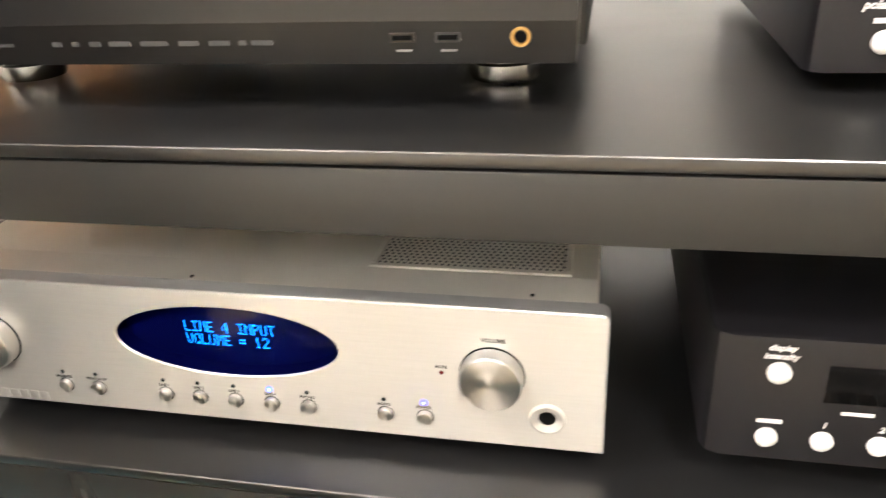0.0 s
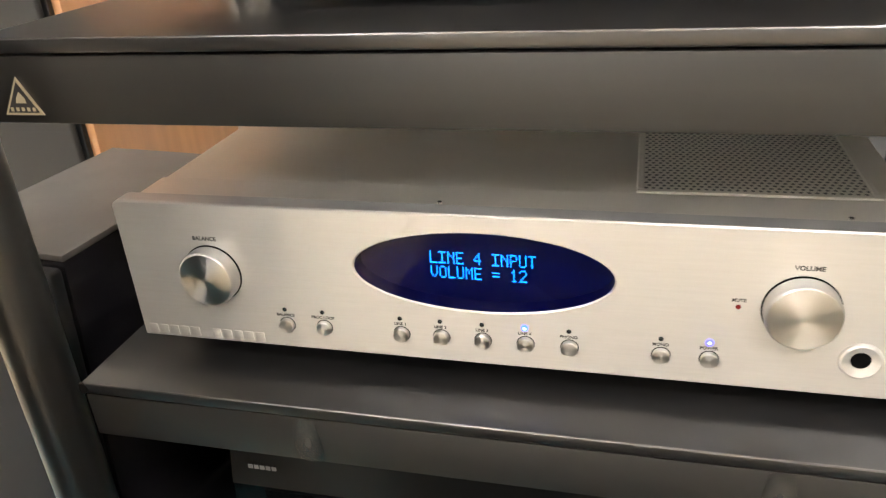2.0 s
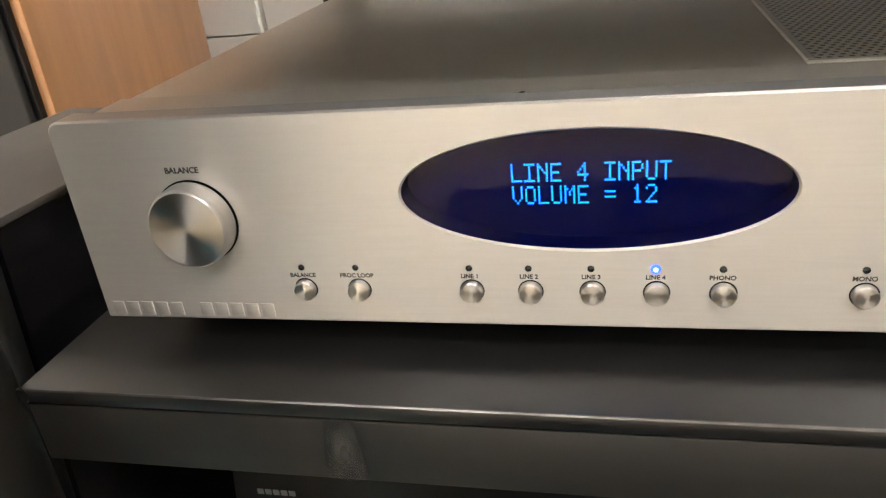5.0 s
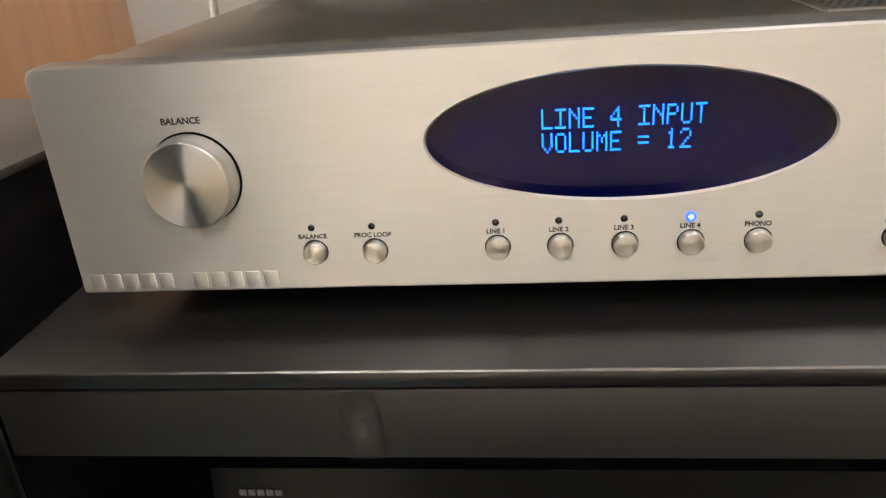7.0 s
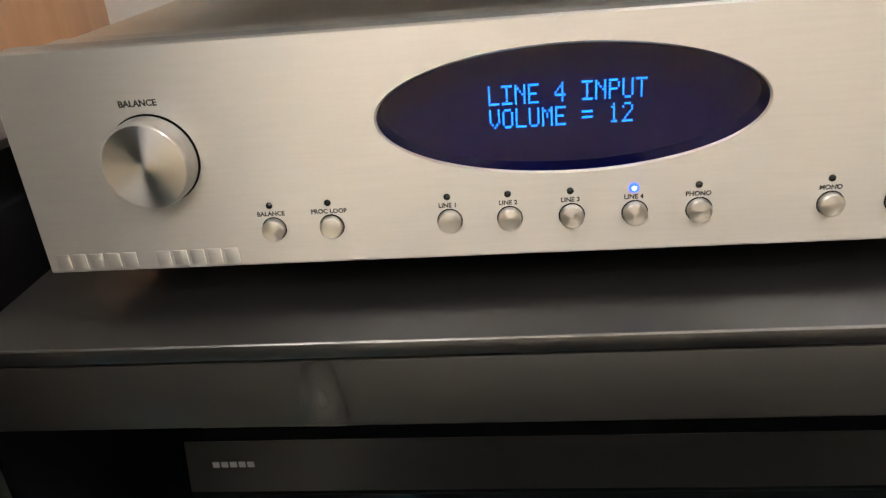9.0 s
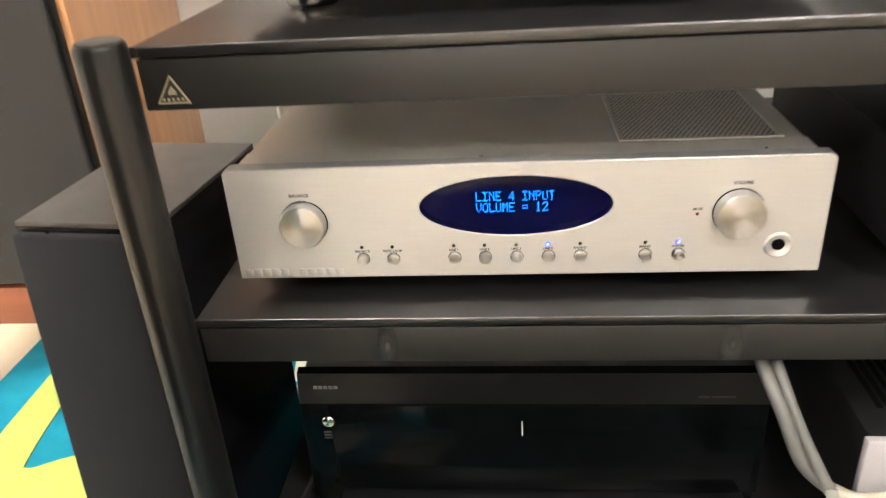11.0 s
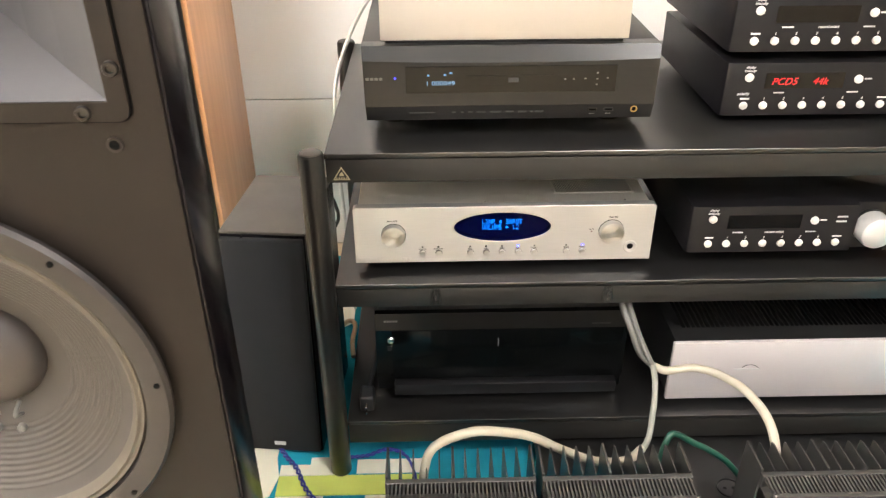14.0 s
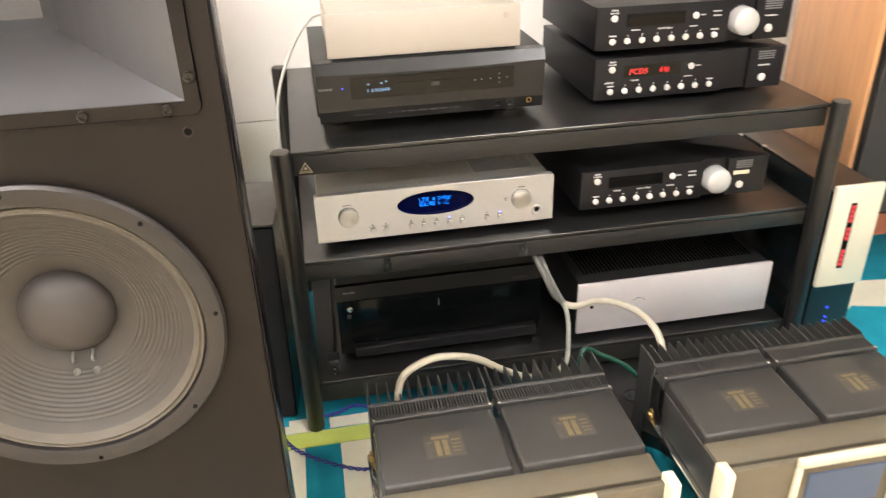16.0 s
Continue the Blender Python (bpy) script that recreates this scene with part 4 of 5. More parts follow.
# ---- finned power amplifiers on the floor ----
def finned_amp(x, label):
    ob = thing("finned_power_amplifier", (x + 0.205, -0.40, -0.002), label, "amplifier", "finned power amplifiers")
    part("chassis", box(bmesh.new(), x - 0.010, x + 0.420, -0.545, -0.306, 0.035, 0.150, 0.003), STEEL, ob, "polished steel chassis")
    part("core", box(bmesh.new(), x, x + 0.408, -0.530, -0.352, 0.1505, 0.228, 0.002), HEATSINK, ob)
    fin = None
    for half in (0, 1):
        hx = x + 0.0005 + half * 0.2070
        for k in range(12):
            fx = hx + k * 0.01775
            thick = 0.0032 if k in (0, 5, 11) else 0.0016
            if k in (0, 5, 11):
                part("fin", box(bmesh.new(), fx, fx + thick, -0.3, -0.246, 0.0450, 0.2535, 0.0004, 1), HEATSINK, ob)
            elif fin is None:
                fin = part("fin", prism(bmesh.new(), [(-0.3, 0.0450), (-0.246, 0.0450), (-0.246, 0.249), (-0.252, 0.2515), (-0.3, 0.2515)], "x", fx, fx + 0.0016), HEATSINK, ob, smooth=False)
                f0 = fx
            else:
                again("fin", fin, (fx - f0, 0, 0), ob)
        bm = bmesh.new()
        w = 0.1985
        box(bm, hx, hx + w, -0.3085, -0.3002, 0.2260, 0.2500, 0.001, 1)
        box(bm, hx, hx + w, -0.3450, -0.3370, 0.2260, 0.2500, 0.001, 1)
        for k in range(38):
            bx = hx + 0.003 + k * (w - 0.0085) / 37
            box(bm, bx, bx + 0.0026, -0.3370, -0.3085, 0.2430, 0.2488)
        box(bm, hx, hx + w, -0.3370, -0.3085, 0.2260, 0.2300)
        part("vent_grille", bm, HEATSINK, ob, "slotted black vent strip", smooth=False)
        for sx in (0.004, w - 0.004):
            part("screw", lathe(bmesh.new(), [(0, 0), (0.0028, 0), (0.0022, 0.0014), (0, 0.0018)], (hx + sx, -0.341, 0.2500), "z", 10), CHROME, ob)
        cover = part("transformer_cover", box(bmesh.new(), hx + 0.002, hx + w - 0.002, -0.487, -0.3475, 0.1510, 0.2475, 0.006, 3), TRANSFORMER, ob, "black textured transformer cover")
        mx, my = hx + 0.104, -0.418
        plain_bar_top("print_panel", mx - 0.030, mx + 0.030, my - 0.027, my + 0.027, 0.24745, PRINTPANEL, cover)
        for a, b, c, d in ((-0.018, 0.010, 0.015, 0.021), (-0.014, -0.006, -0.022, 0.012), (-0.002, 0.006, -0.022, 0.012), (0.012, 0.026, 0.008, 0.011), (0.012, 0.026, 0.000, 0.002), (0.012, 0.026, -0.008, -0.006), (0.012, 0.024, -0.016, -0.014), (-0.026, -0.018, 0.008, 0.010)):
            plain_bar_top("print_bar", mx + a, mx + b, my + c, my + d, 0.2475, GOLDPRINT, cover)
        for a, b in ((0.03, 0.075), (0.10, 0.15)):
            for k in range(3):
                plain_bar_top("print_bar", hx + a, hx + b - 0.008 * k, -0.515 + 0.007 * k, -0.5135 + 0.007 * k, 0.2360, GOLDPRINT, ob)
    # deck and front panel carry the painted tan reflection
    part("top_deck", box(bmesh.new(), x, x + 0.408, -0.538, -0.489, 0.2285, 0.2360, 0.0015), DECK, ob)
    part("front_glass", box(bmesh.new(), x + 0.004, x + 0.404, -0.556, -0.546, 0.040, 0.2380, 0.001), DECK, ob, "front panel with the floor's tan reflection put into its colour")
    for hx in (x - 0.012, x + 0.402):
        part("end_cap", box(bmesh.new(), hx, hx + 0.018, -0.572, -0.541, 0.030, 0.2485, 0.003), IVORY, ob, "pale metal end cap")
    fr = part("meter_frame", box(bmesh.new(), x + 0.112, x + 0.296, -0.566, -0.5565, 0.2300, 0.2465, 0.002), IVORY, ob, "pale metal meter frame")
    for a, b in ((0.112, 0.120), (0.288, 0.296)):
        part("frame_side", box(bmesh.new(), x + a, x + b, -0.566, -0.5565, 0.12, 0.2298, 0.001), IVORY, fr)
    part("meter", box(bmesh.new(), x + 0.140, x + 0.268, -0.5590, -0.5563, 0.135, 0.2080), METER, ob, "blue lit power meter", smooth=False)
    tm = part("terminal", lathe(bmesh.new(), [(0, 0), (0.006, 0), (0.006, 0.008), (0.0035, 0.010), (0.0035, 0.016), (0, 0.017)], (x - 0.003, -0.322, 0.1505), "z", 16), GOLD_DULL, ob, "dull gold terminal post")
    for dx, dy in ((0.05, -0.50), (0.36, -0.50), (0.05, -0.335), (0.36, -0.335)):
        part("foot", lathe(bmesh.new(), [(0, 0), (0.018, 0), (0.02, 0.0372), (0, 0.0372)], (x + dx, dy, -0.0018), "z", 16), PLASTIC, ob)
    return ob


def plain_bar_top(name, x0, x1, y0, y1, z, mat, parent):
    return part(name, box(bmesh.new(), x0, x1, y0, y1, z - 0.0001, z + 0.0002), mat, parent, smooth=False)


fa = finned_amp(0.051, "black finned power amplifier with gold printed covers, on the rug")
copy_thing(fa, pose(0.051 + 0.205 + 0.498, -0.40, -0.002))

# ---- large loudspeaker with horn and woofer ----
spk = thing("horn_loudspeaker", (-0.305, -0.30, -0.002), "large brown-grey loudspeaker with horn and big woofer", "loudspeaker")
SX, SZ, SY = -0.310, 0.567, -0.474
bm = bmesh.new()
# front baffle as a slab with round and square openings
outer = [(-0.536, -0.0018), (-0.0805, -0.0018), (-0.0805, 1.24), (-0.536, 1.24)]


def slab(bm, y, holes):
    es = []
    for loop in [outer] + holes:
        vs = [bm.verts.new((p[0], y, p[1])) for p in loop]
        es += [bm.edges.new((vs[i], vs[(i + 1) % len(vs)])) for i in range(len(vs))]
    bmesh.ops.triangle_fill(bm, use_beauty=True, edges=es)


hole = [(SX + 0.176 * math.cos(2 * math.pi * k / 64), SZ + 0.176 * math.sin(2 * math.pi * k / 64)) for k in range(64)]
horn_hole = [(-0.508, 0.826), (-0.112, 0.826), (-0.112, 1.176), (-0.508, 1.176)]
slab(bm, SY, [hole, horn_hole])
for loop in (outer,):
    n = len(loop)
    f = [bm.verts.new((p[0], SY, p[1])) for p in loop]
    g = [bm.verts.new((p[0], SY + 0.063, p[1])) for p in loop]
    for i in range(n):
        bm.faces.new((f[i], f[(i + 1) % n], g[(i + 1) % n], g[i]))
bmesh.ops.remove_doubles(bm, verts=bm.verts[:], dist=1e-6)
bmesh.ops.recalc_face_normals(bm, faces=bm.faces[:])
part("baffle", bm, BAFFLE, spk, "brown-grey painted front baffle", smooth=False)
part("side_panel", box(bmesh.new(), -0.0803, -0.0770, SY + 0.002, SY + 0.0640, -0.0018, 1.24, 0.001), LACQUER, spk, "black lacquered side")
bm = prism(bmesh.new(), [(-0.090, SY + 0.0635), (-0.286, SY + 0.255), (-0.334, SY + 0.255), (-0.530, SY + 0.0635), (-0.515, SY + 0.0635), (-0.330, SY + 0.243), (-0.290, SY + 0.243), (-0.105, SY + 0.0635)], "z", -0.0018, 1.235)
part("cabinet", bm, LACQUER, spk, "black lacquered tapering cabinet", smooth=False)
# woofer
wf = part("woofer_frame", lathe(bmesh.new(), [(0.184, -0.001), (0.184, 0.007), (0.1915, 0.0085), (0.192, 0.0135), (0.189, 0.0175), (0.174, 0.0185), (0.1685, 0.016), (0.167, 0.004)], (SX, SY, SZ), "y", 96), FRAME, spk, "grey cast woofer frame")
part("surround", lathe(bmesh.new(), [(0.1675, 0.008), (0.165, 0.0128), (0.162, 0.0112), (0.159, 0.0130), (0.155, 0.0085), (0.152, 0.003)], (SX, SY, SZ), "y", 96), SURROUND, wf, "tan pleated cloth surround")
prof = [(0.1525, 0.003)]
for k in range(260):
    u = k / 259
    r = 0.1525 - u * 0.098
    d = 0.003 - 0.051 * u ** 0.85
    if 0.12 < u < 0.72:
        d += 0.0005 * math.sin((u - 0.12) / 0.6 * 2 * math.pi * 11)
    prof.append((r, d))
part("cone", lathe(bmesh.new(), prof, (SX, SY, SZ), "y", 96), CONE, wf, "grey ribbed paper cone")
part("dust_cap", lathe(bmesh.new(), [(0.0560 * math.cos(radians(a)), -0.047 + 0.033 * math.sin(radians(a))) for a in range(0, 91, 6)], (SX, SY, SZ), "y", 64), CAP, wf, "grey domed dust cap")
for k in range(8):
    a = radians(3 + 45 * k)
    cx, cz = SX + 0.183 * math.cos(a), SZ + 0.183 * math.sin(a)
    part("mounting_slot", lathe(bmesh.new(), [(0, 0.0189), (0.0028, 0.0189), (0.0028, 0.0165)], (cx, SY, cz), "y", 14), DARKHOLE, wf, "dark mounting hole")
for dx in (-0.012, 0.012):
    t1 = part("lead_terminal", tube(bmesh.new(), [(SX + 0.006 + dx, SY + 0.041, SZ - 0.056), (SX + 0.006 + dx, SY + 0.028, SZ - 0.063), (SX + 0.006 + dx, SY + 0.040, SZ - 0.071)], 0.0022, 8, 6), GREY_CABLE, wf, "small grey lead wire")
    part("lead_bead", lathe(bmesh.new(), [(0.0045, 0), (0.004, 0.005), (0, 0.007)], (SX + 0.006 + dx, SY + 0.034, SZ - 0.082), "y", 14), GREY_CABLE, wf)
# horn
HZ = 0.905
bm = bmesh.new()
mouth = [(-0.5015, 0.8315), (-0.1185, 0.8315), (-0.1185, 1.170), (-0.5015, 1.170)]
rings = []
for u in (0.0, 0.06, 0.2, 0.4, 0.6, 0.8, 1.0):
    k = (1 - u) ** 1.25 * 0.86 + 0.14
    rings.append([bm.verts.new((SX + (p[0] - SX) * k, SY - 0.001 + 0.165 * u, HZ + (p[1] - HZ) * k)) for p in mouth])
for a, b in zip(rings, rings[1:]):
    for i in range(4):
        bm.faces.new((a[i], a[(i + 1) % 4], b[(i + 1) % 4], b[i]))
bm.faces.new(rings[-1])
horn = part("horn", bm, HORN, spk, "grey square flared horn", smooth=False)


def frame_plate(x0, x1, z0, z1, r, hole, y0, y1):
    """A flat plate with rounded corners and a square hole, from y0 (front) to y1."""
    bm = bmesh.new()
    rim = rounded_plate(x0, x1, z0, z1, r, r)
    f, g, h, k = loop_of(bm, rim, y0), loop_of(bm, rim, y1), loop_of(bm, hole, y0), loop_of(bm, hole, y1)
    es = []
    for lp_ in (f, h):
        es += [bm.edges.new((lp_[i], lp_[(i + 1) % len(lp_)])) for i in range(len(lp_))]
    bmesh.ops.triangle_fill(bm, use_beauty=True, edges=es)
    for a, b in ((f, g), (h, k)):
        for i in range(len(a)):
            j = (i + 1) % len(a)
            bm.faces.new((a[i], a[j], b[j], b[i]))
    bmesh.ops.recalc_face_normals(bm, faces=bm.faces[:])
    return bm


part("horn_flange", frame_plate(-0.5165, -0.1035, 0.8165, 1.186, 0.010, mouth, SY - 0.0040, SY - 0.0002), BAFFLE, horn, "brown-grey mounting flange", smooth=False)
part("flange_seam", frame_plate(-0.5182, -0.1018, 0.8148, 1.1877, 0.0115, mouth, SY - 0.0010, SY - 0.0001), DARKHOLE, horn, "thin dark seam", smooth=False)
bolt = None
for x, z in ((-0.110, 0.857), (-0.137, 0.824), (-0.2215, 0.824), (-0.325, 0.824), (-0.430, 0.824), (-0.110, 0.95), (-0.110, 1.05)):
    bl = part("bolt", lathe(bmesh.new(), [(0.0058, 0), (0.0058, 0.003), (0.0050, 0.0042), (0.0030, 0.0042), (0.0026, 0.0020), (0, 0.0018)], (x, SY - 0.004, z), "y", 20), BOLT, horn, "dark hex bolt")
hl = part("screw_hole", lathe(bmesh.new(), [(0.0062, -0.0005), (0.0062, 0.0016), (0.0040, 0.0016)], (-0.1215, SY, 0.7970), "y", 22), BOLT, spk, "threaded insert")
part("hole", lathe(bmesh.new(), [(0.0041, 0.0010), (0, 0.0010)], (-0.1215, SY, 0.7970), "y", 18), DARKHOLE, hl)

# ---- small black tower loudspeaker ----
tower = thing("tower_loudspeaker", (-0.145, 0.16, -0.002), "slim black tower loudspeaker with dark grey top, beside the rack", "loudspeaker")
part("cabinet", prism(bmesh.new(), [(0.012, -0.0018), (0.042, 0.4290), (0.252, 0.4290), (0.252, -0.0018)], "x", -0.212, -0.074), SIDEBLACK, tower, "black cabinet with a leaning front", smooth=False)
part("top_panel", box(bmesh.new(), -0.2122, -0.0738, 0.0415, 0.2522, 0.4291, 0.4345, 0.0015), TOWER_TOP, tower, "dark grey vinyl top")
bm = prism(bmesh.new(), [(0.0005, 0.004), (0.030, 0.4260), (0.0412, 0.4260), (0.0117, 0.004)], "x", -0.2105, -0.0755)
bmesh.ops.bevel(bm, geom=bm.edges[:], offset=0.0035, segments=3, profile=0.5, affect="EDGES")
gr = part("grille", bm, CLOTH, tower, "black cloth grille")
disc("grille_peg", -0.172, 0.031, 0.4305, 0.002, 0.001, DARKHOLE, tower)
plain_bar("emblem", -0.158, -0.138, 0.018, 0.026, 0.0012, GREYINK, tower, "plain silver maker's bar")
tower.location = (-0.140, 0.16, -0.002)
tower.rotation_euler = (0, 0, radians(-6))


# ---- wooden floor loudspeakers with stands ----
def wood_speaker(x0, x1, y, label):
    ob = thing("wooden_loudspeaker", ((x0 + x1) / 2, y + 0.16, -0.002), label, "loudspeaker", "wooden loudspeakers")
    part("cabinet", box(bmesh.new(), x0, x1, y + 0.004, y + 0.325, 0.190, 1.05, 0.003), WOOD, ob, "orange wood veneer cabinet")
    part("grille_frame", box(bmesh.new(), x0 + 0.010, x1 - 0.010, y - 0.004, y + 0.0038, 0.196, 1.04, 0.001), PLASTIC, ob)
    part("grille", box(bmesh.new(), x0 + 0.015, x1 - 0.015, y - 0.014, y - 0.0042, 0.200, 1.035, 0.004, 3), GRILLE, ob, "charcoal cloth grille")
    st = part("stand", box(bmesh.new(), x0 + 0.012, x1 - 0.055, y - 0.004, y + 0.022, 0.128, 0.1895, 0.002), REDWOOD, ob, "reddish wooden stand")
    part("rail", box(bmesh.new(), x0 + 0.012, x1 - 0.055, y + 0.27, y + 0.296, 0.128, 0.1895, 0.002), REDWOOD, st)
    for a in (x0 + 0.014, x1 - 0.097):
        for b in (y - 0.003, y + 0.255):
            part("leg", prism(bmesh.new(), [(a, b), (a + 0.040, b), (a + 0.040, b + 0.040), (a, b + 0.040)], "z", -0.0018, 0.1278), REDWOOD, st, "square wooden leg")
        part("side_rail", box(bmesh.new(), a + 0.008, a + 0.032, y + 0.024, y + 0.268, 0.128, 0.1893, 0.001), REDWOOD, st)
    return ob


wood_speaker(-0.668, -0.305, 0.366, "orange wood loudspeaker with charcoal grille on a reddish stand")
wood_speaker(1.295, 1.66, 0.235, "orange wood loudspeaker with charcoal grille beside the rack")

# ---- upright case with red light bar beside the rack ----
case = thing("upright_power_unit", (1.093, 0.05, -0.002), "upright dark case with sand panel and red light bar", "power unit")
part("case", box(bmesh.new(), 1.0325, 1.138, -0.052, 0.30, -0.0018, 0.4145, 0.003), DARKCASE, case, "smoked dark case")
part("top_panel", box(bmesh.new(), 1.0345, 1.1385, -0.051, 0.301, 0.4147, 0.4180, 0.001), BROWNTOP, case, "dark brown top panel")
for y in (0.0, 0.205):
    part("clip", box(bmesh.new(), 1.0310, 1.0400, y, y + 0.010, 0.4100, 0.4200, 0.001), CHROME, case, "small bright metal clip")
fp = part("front_panel", box(bmesh.new(), 1.0305, 1.140, -0.064, -0.0525, 0.196, 0.430, 0.003), SAND, case, "sand coloured front panel")
sl = part("light_slot", box(bmesh.new(), 1.0690, 1.0830, -0.0646, -0.0638, 0.240, 0.392), DARKHOLE, fp, "black slot", smooth=False)
for k in range(14):
    if k not in (4, 5, 9):
        plain_bar("light_segment", 1.0715, 1.0805, 0.246 + 0.0102 * k, 0.2545 + 0.0102 * k, -0.0646, LED_RED_BAR, sl)
plain_bar("label_strip", 1.0700, 1.0820, 0.2365, 0.2395, -0.0640, MLBUTTON, fp)
for k in range(5):
    plain_bar("indicator", 1.0800, 1.0835, 0.095 + 0.012 * k, 0.0985 + 0.012 * k, -0.0522, LED_BLUE if k in (0, 1, 3) else LENS_OFF, case)

# ---- cables ----
arch = thing("speaker_cable", (0.28, -0.2, 0.156), "thick cream cable arching over the amplifier fins up to the shelf", "cable")
part("sleeve", tube(bmesh.new(), [(0.100, -0.272, 0.155), (0.103, -0.277, 0.24), (0.118, -0.278, 0.285), (0.165, -0.276, 0.307), (0.212, -0.268, 0.298), (0.252, -0.252, 0.272), (0.296, -0.236, 0.232), (0.35, -0.224, 0.196), (0.400, -0.208, 0.180), (0.428, -0.186, 0.181)], 0.0063, 14, 12), CABLE, arch, "cream cable sleeve")
part("lead", tube(bmesh.new(), [(0.400, -0.208, 0.180), (0.436, -0.178, 0.183), (0.456, -0.13, 0.203), (0.465, -0.095, 0.228), (0.463, -0.078, 0.252)], 0.0047, 12, 12), PALE_CABLE, arch, "pale grey cable")
# upper end below the shelf: its shade is in the grey
part("lead", tube(bmesh.new(), [(0.430, 0.02, 0.338), (0.432, -0.03, 0.320), (0.445, -0.055, 0.285), (0.463, -0.078, 0.248)], 0.0046, 12, 12), GREY_CABLE, arch, "grey inner cable, colour darkened for the shade")
loop = thing("speaker_cable", (0.51, -0.13, 0.156), "thick cream cable looping from the shelf to the amplifier", "cable")
part("lead", tube(bmesh.new(), [(0.420, 0.02, 0.338), (0.420, -0.02, 0.325), (0.430, -0.048, 0.300), (0.446, -0.062, 0.262), (0.472, -0.072, 0.240)], 0.0056, 14, 12), GREY_CABLE, loop, "grey inner cable, colour darkened for the shade")
part("sleeve", tube(bmesh.new(), [(0.466, -0.070, 0.243), (0.488, -0.076, 0.238), (0.525, -0.085, 0.250), (0.557, -0.12, 0.262), (0.582, -0.17, 0.265), (0.592, -0.225, 0.255), (0.594, -0.262, 0.210), (0.594, -0.272, 0.156)], 0.0066, 14, 12), CABLE, loop, "cream cable sleeve")
solo("ground_cable", tube(bmesh.new(), [(0.440, -0.232, 0.150), (0.444, -0.222, 0.198), (0.455, -0.210, 0.228), (0.470, -0.205, 0.226), (0.495, -0.203, 0.208), (0.520, -0.203, 0.193), (0.550, -0.208, 0.172), (0.580, -0.212, 0.130), (0.600, -0.212, 0.0512)], 0.0046, 12, 12), GREEN, "dark green cable looping behind the amplifier", "cable")
solo("network_cable", tube(bmesh.new(), [(0.060, 0.31, 0.76), (0.035, 0.345, 0.745), (0.0, 0.36, 0.70), (-0.035, 0.36, 0.63), (-0.055, 0.355, 0.56), (-0.062, 0.36, 0.45), (-0.062, 0.42, 0.2), (-0.06, 0.45, 0.004)], 0.0036, 10, 12), WHITE_CABLE, "thin white cable hanging beside the rack", "cable")
for k, ph in enumerate((0.0, math.pi)):
    base = spline([(-0.17, 0.02, 0.004), (-0.150, -0.012, 0.004), (-0.125, -0.045, 0.004), (-0.104, -0.09, 0.004), (-0.075, -0.125, 0.004), (-0.02, -0.165, 0.004), (0.03, -0.19, 0.004), (0.07, -0.21, 0.02)], 12)
    pts = [p + Vector((0.0022 * math.sin(i * 0.9 + ph), 0.0022 * math.sin(i * 0.9 + ph), 0.0022 + 0.0018 * math.cos(i * 0.9 + ph))) for i, p in enumerate(base)]
    solo("speaker_wire", tube(bmesh.new(), pts, 0.0019, 7, 2), BLUEWIRE, "twisted blue speaker wire lying on the rug", "wire", "blue speaker wires")
    base = spline([(-0.032, -0.02, 0.004), (0.0, -0.022, 0.010), (0.035, -0.012, 0.014), (0.07, -0.03, 0.01), (0.09, -0.10, 0.004), (0.10, -0.2, 0.004)], 12)
    pts = [p + Vector((0.0, 0.0022 * math.sin(i * 0.9 + ph), 0.0022 + 0.0018 * math.cos(i * 0.9 + ph))) for i, p in enumerate(base)]
    solo("speaker_wire", tube(bmesh.new(), pts, 0.0019, 7, 2), BLUEWIRE, "twisted blue speaker wire lying under the rack", "wire", "blue speaker wires")
# plug lead behind the large loudspeaker
plug = thing("power_lead", (-0.29, -0.05, 0.16), "tan lead with black plug hanging behind the loudspeaker", "cable")
part("lead", tube(bmesh.new(), [(-0.290, -0.05, 0.186), (-0.262, -0.05, 0.187), (-0.236, -0.05, 0.180), (-0.214, -0.05, 0.140), (-0.200, -0.05, 0.09), (-0.20, -0.06, 0.003), (-0.24, -0.08, 0.003)], 0.0045, 10, 10), TANWIRE, plug)
part("lead", tube(bmesh.new(), [(-0.300, -0.05, 0.150), (-0.275, -0.05, 0.158), (-0.262, -0.05, 0.172), (-0.240, -0.052, 0.168), (-0.232, -0.055, 0.12), (-0.235, -0.06, 0.003)], 0.003, 10, 10), GREY_CABLE, plug)
part("plug_body", box(bmesh.new(), -0.328, -0.292, -0.060, -0.040, 0.176, 0.197, 0.004), PLASTIC, plug, "black plug body")
part("red_tip", lathe(bmesh.new(), [(0, 0), (0.005, 0.001), (0.005, 0.010), (0, 0.012)], (-0.303, -0.044, 0.149), "y", 14), RED, plug, "red plug tip")
solo("white_cable", tube(bmesh.new(), [(-0.222, 0.16, 0.004), (-0.226, 0.10, 0.01), (-0.224, 0.06, 0.05), (-0.220, 0.03, 0.09), (-0.221, -0.01, 0.06), (-0.225, -0.05, 0.004), (-0.26, -0.1, 0.004)], 0.0042, 10, 10), WHITE_CABLE, "white cable lying beside the tower loudspeaker", "cable")
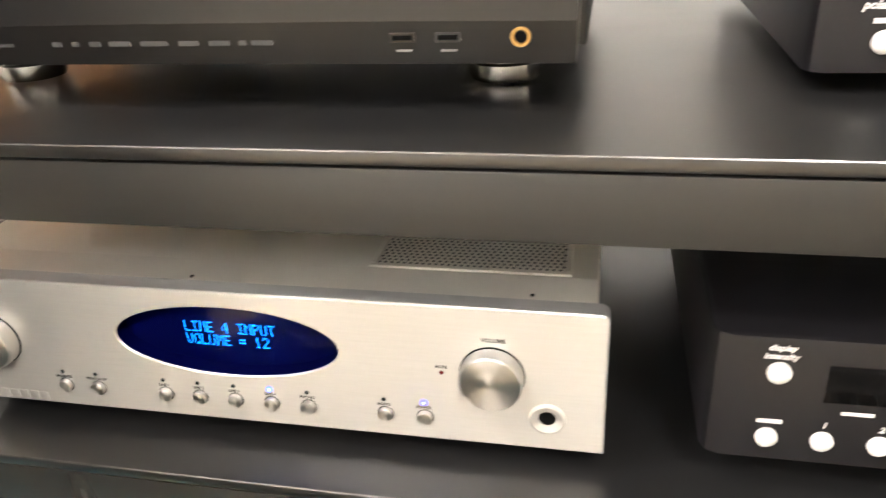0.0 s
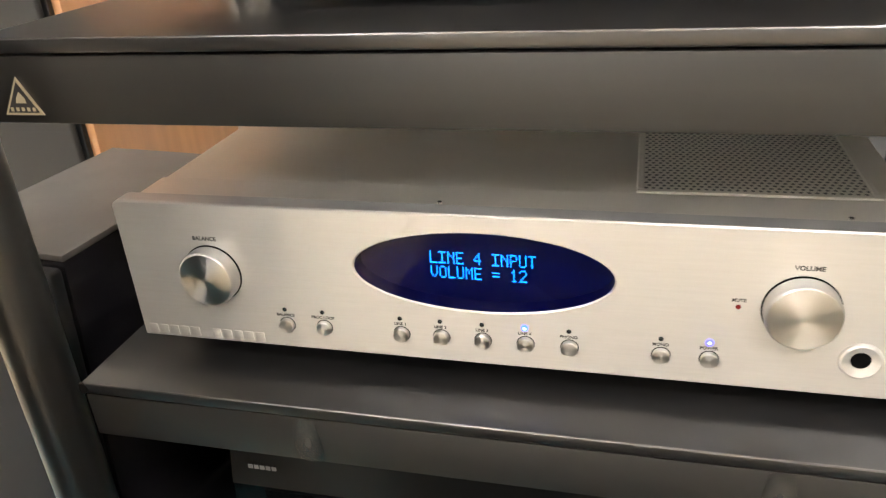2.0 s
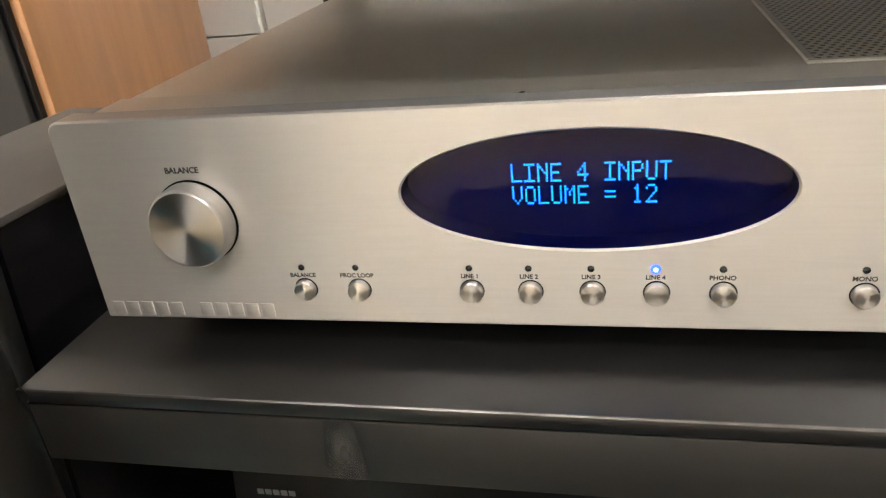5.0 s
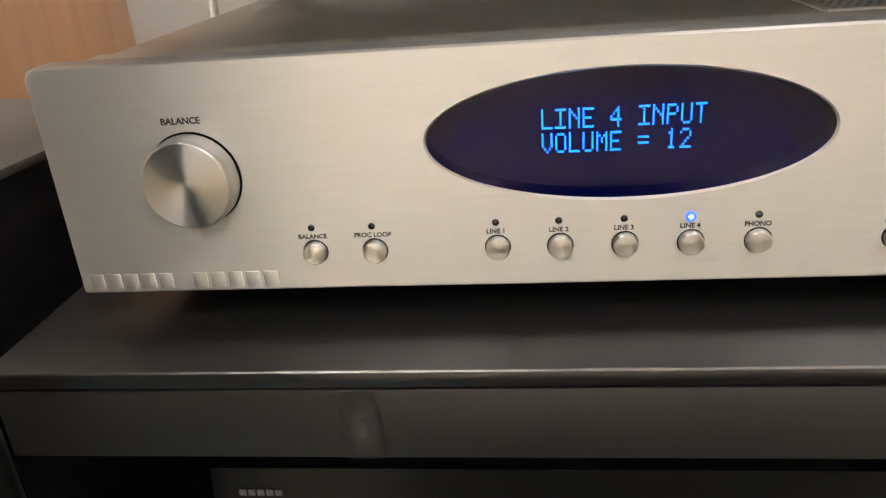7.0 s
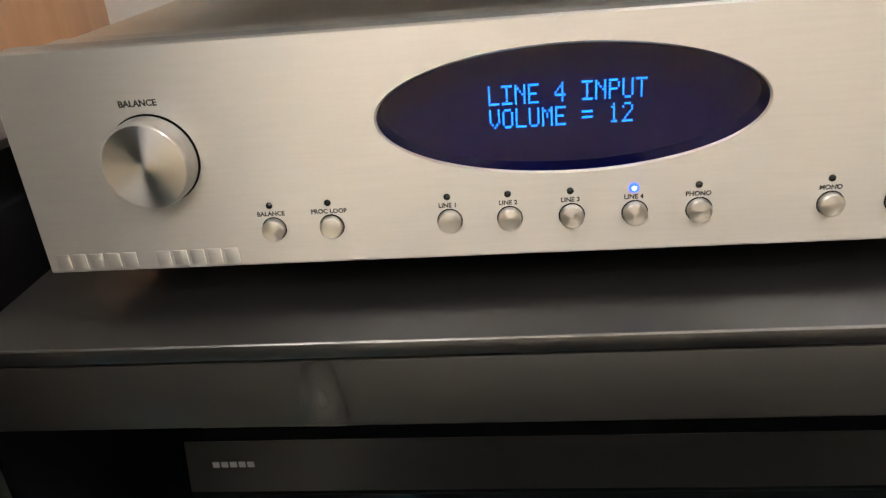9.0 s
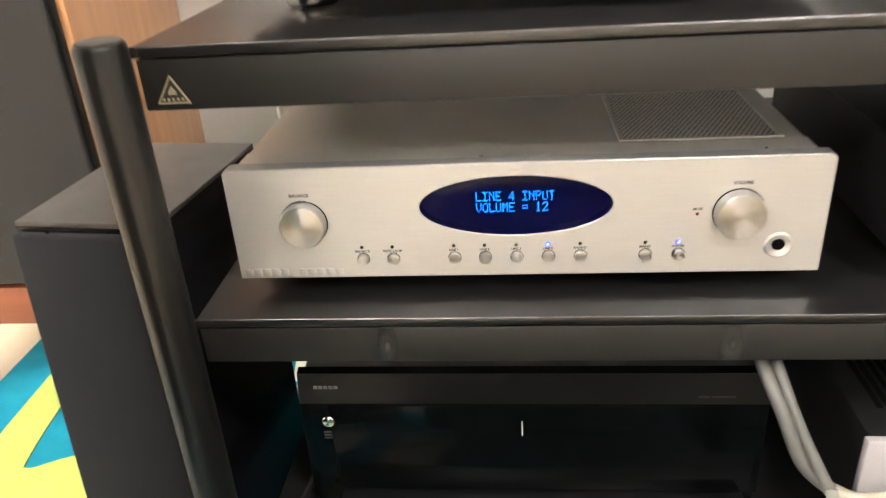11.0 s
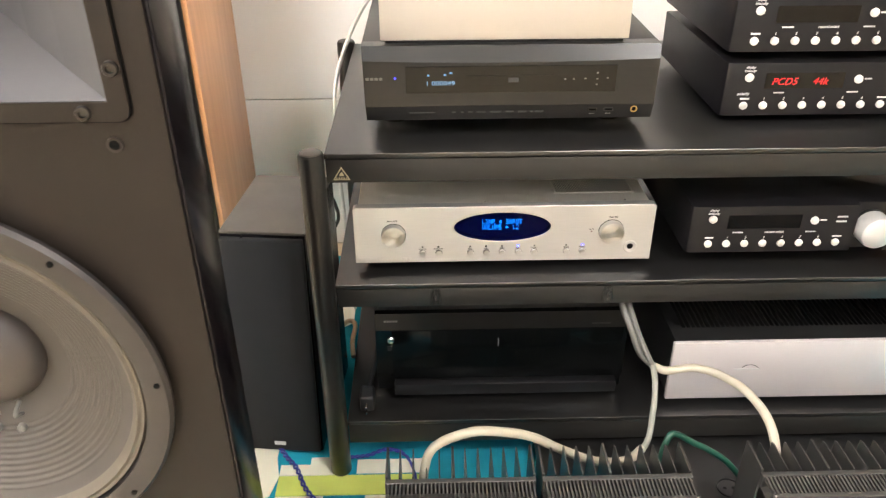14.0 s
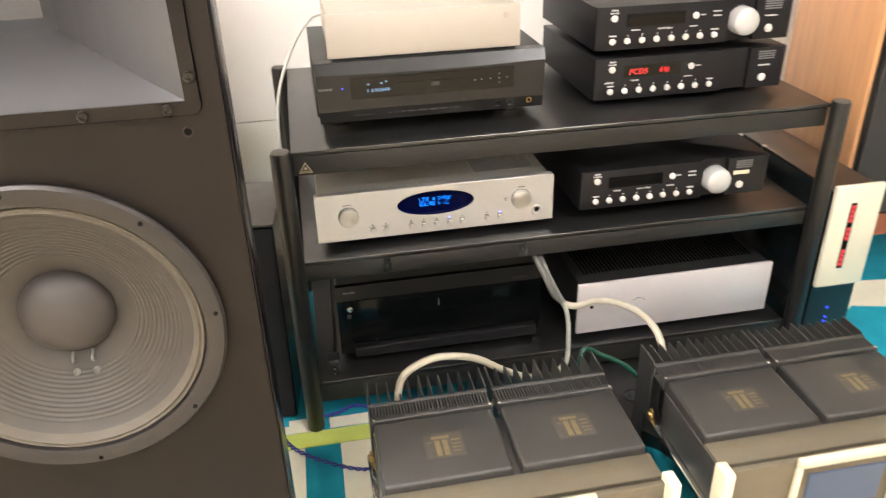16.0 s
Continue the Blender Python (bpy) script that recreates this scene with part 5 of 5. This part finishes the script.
# loose power plug on the bottom shelf
lp = thing("power_plug", (0.0, 0.0, 0.107), "black power plug lying on the bottom shelf", "plug")
part("plug_body", box(bmesh.new(), -0.010, 0.016, -0.016, 0.020, 0.1074, 0.1400, 0.006, 3), PLASTIC, lp)
for z in (0.117, 0.130):
    part("prong", box(bmesh.new(), 0.001, 0.0045, -0.030, -0.0165, z - 0.002, z + 0.002, 0.0005, 1), CHROME, lp, "metal prong")
part("lead", tube(bmesh.new(), [(0.004, 0.018, 0.124), (0.006, 0.05, 0.122), (0.010, 0.12, 0.112), (0.012, 0.25, 0.112), (0.02, 0.45, 0.112)], 0.004, 10, 10), PLASTIC, lp)

solo("white_cable", tube(bmesh.new(), [(-0.20, 0.52, 0.004), (-0.15, 0.47, 0.03), (-0.11, 0.455, 0.035), (-0.08, 0.47, 0.03), (-0.05, 0.50, 0.004)], 0.004, 10, 10), WHITE_CABLE, "white cable lying on the rug behind the rack", "cable")

solo("black_cable", tube(bmesh.new(), [(-0.070, 0.42, 0.40), (-0.092, 0.42, 0.33), (-0.082, 0.42, 0.29), (-0.078, 0.42, 0.255), (-0.096, 0.42, 0.205), (-0.10, 0.43, 0.08), (-0.09, 0.44, 0.004)], 0.0036, 10, 10), PLASTIC, "black cable hanging behind the rack", "cable")
solo("cream_cable", tube(bmesh.new(), [(-0.125, 0.37, 0.004), (-0.093, 0.357, 0.016), (-0.066, 0.375, 0.022), (-0.052, 0.36, 0.020), (-0.055, 0.312, 0.014), (-0.050, 0.27, 0.004)], 0.0052, 10, 10), TANWIRE, "tan cable coiled on the rug behind the rack", "cable")

# ---- low black distribution box behind the finned amplifiers ----
pd = thing("power_distribution_box", (0.70, -0.14, -0.002), "low black power distribution box under the rack front", "power unit")
part("case", box(bmesh.new(), 0.300, 0.985, -0.232, 0.06, -0.0018, 0.046, 0.003), BOXBLACK, pd)
for k in range(6):
    sx = 0.520 + 0.078 * k
    so = part("socket", lathe(bmesh.new(), [(0.020, 0.0461), (0.020, 0.0485), (0.0185, 0.0490), (0.0175, 0.0470), (0, 0.0470)], (sx, -0.145, 0.0), "z", 24), PLASTIC, pd, "round black outlet")
    part("outlet_hole", lathe(bmesh.new(), [(0.003, 0.0472), (0, 0.0472)], (sx - 0.007, -0.145, 0.0), "z", 10), DARKHOLE, so)
    part("outlet_hole", lathe(bmesh.new(), [(0.003, 0.0472), (0, 0.0472)], (sx + 0.007, -0.145, 0.0), "z", 10), DARKHOLE, so)
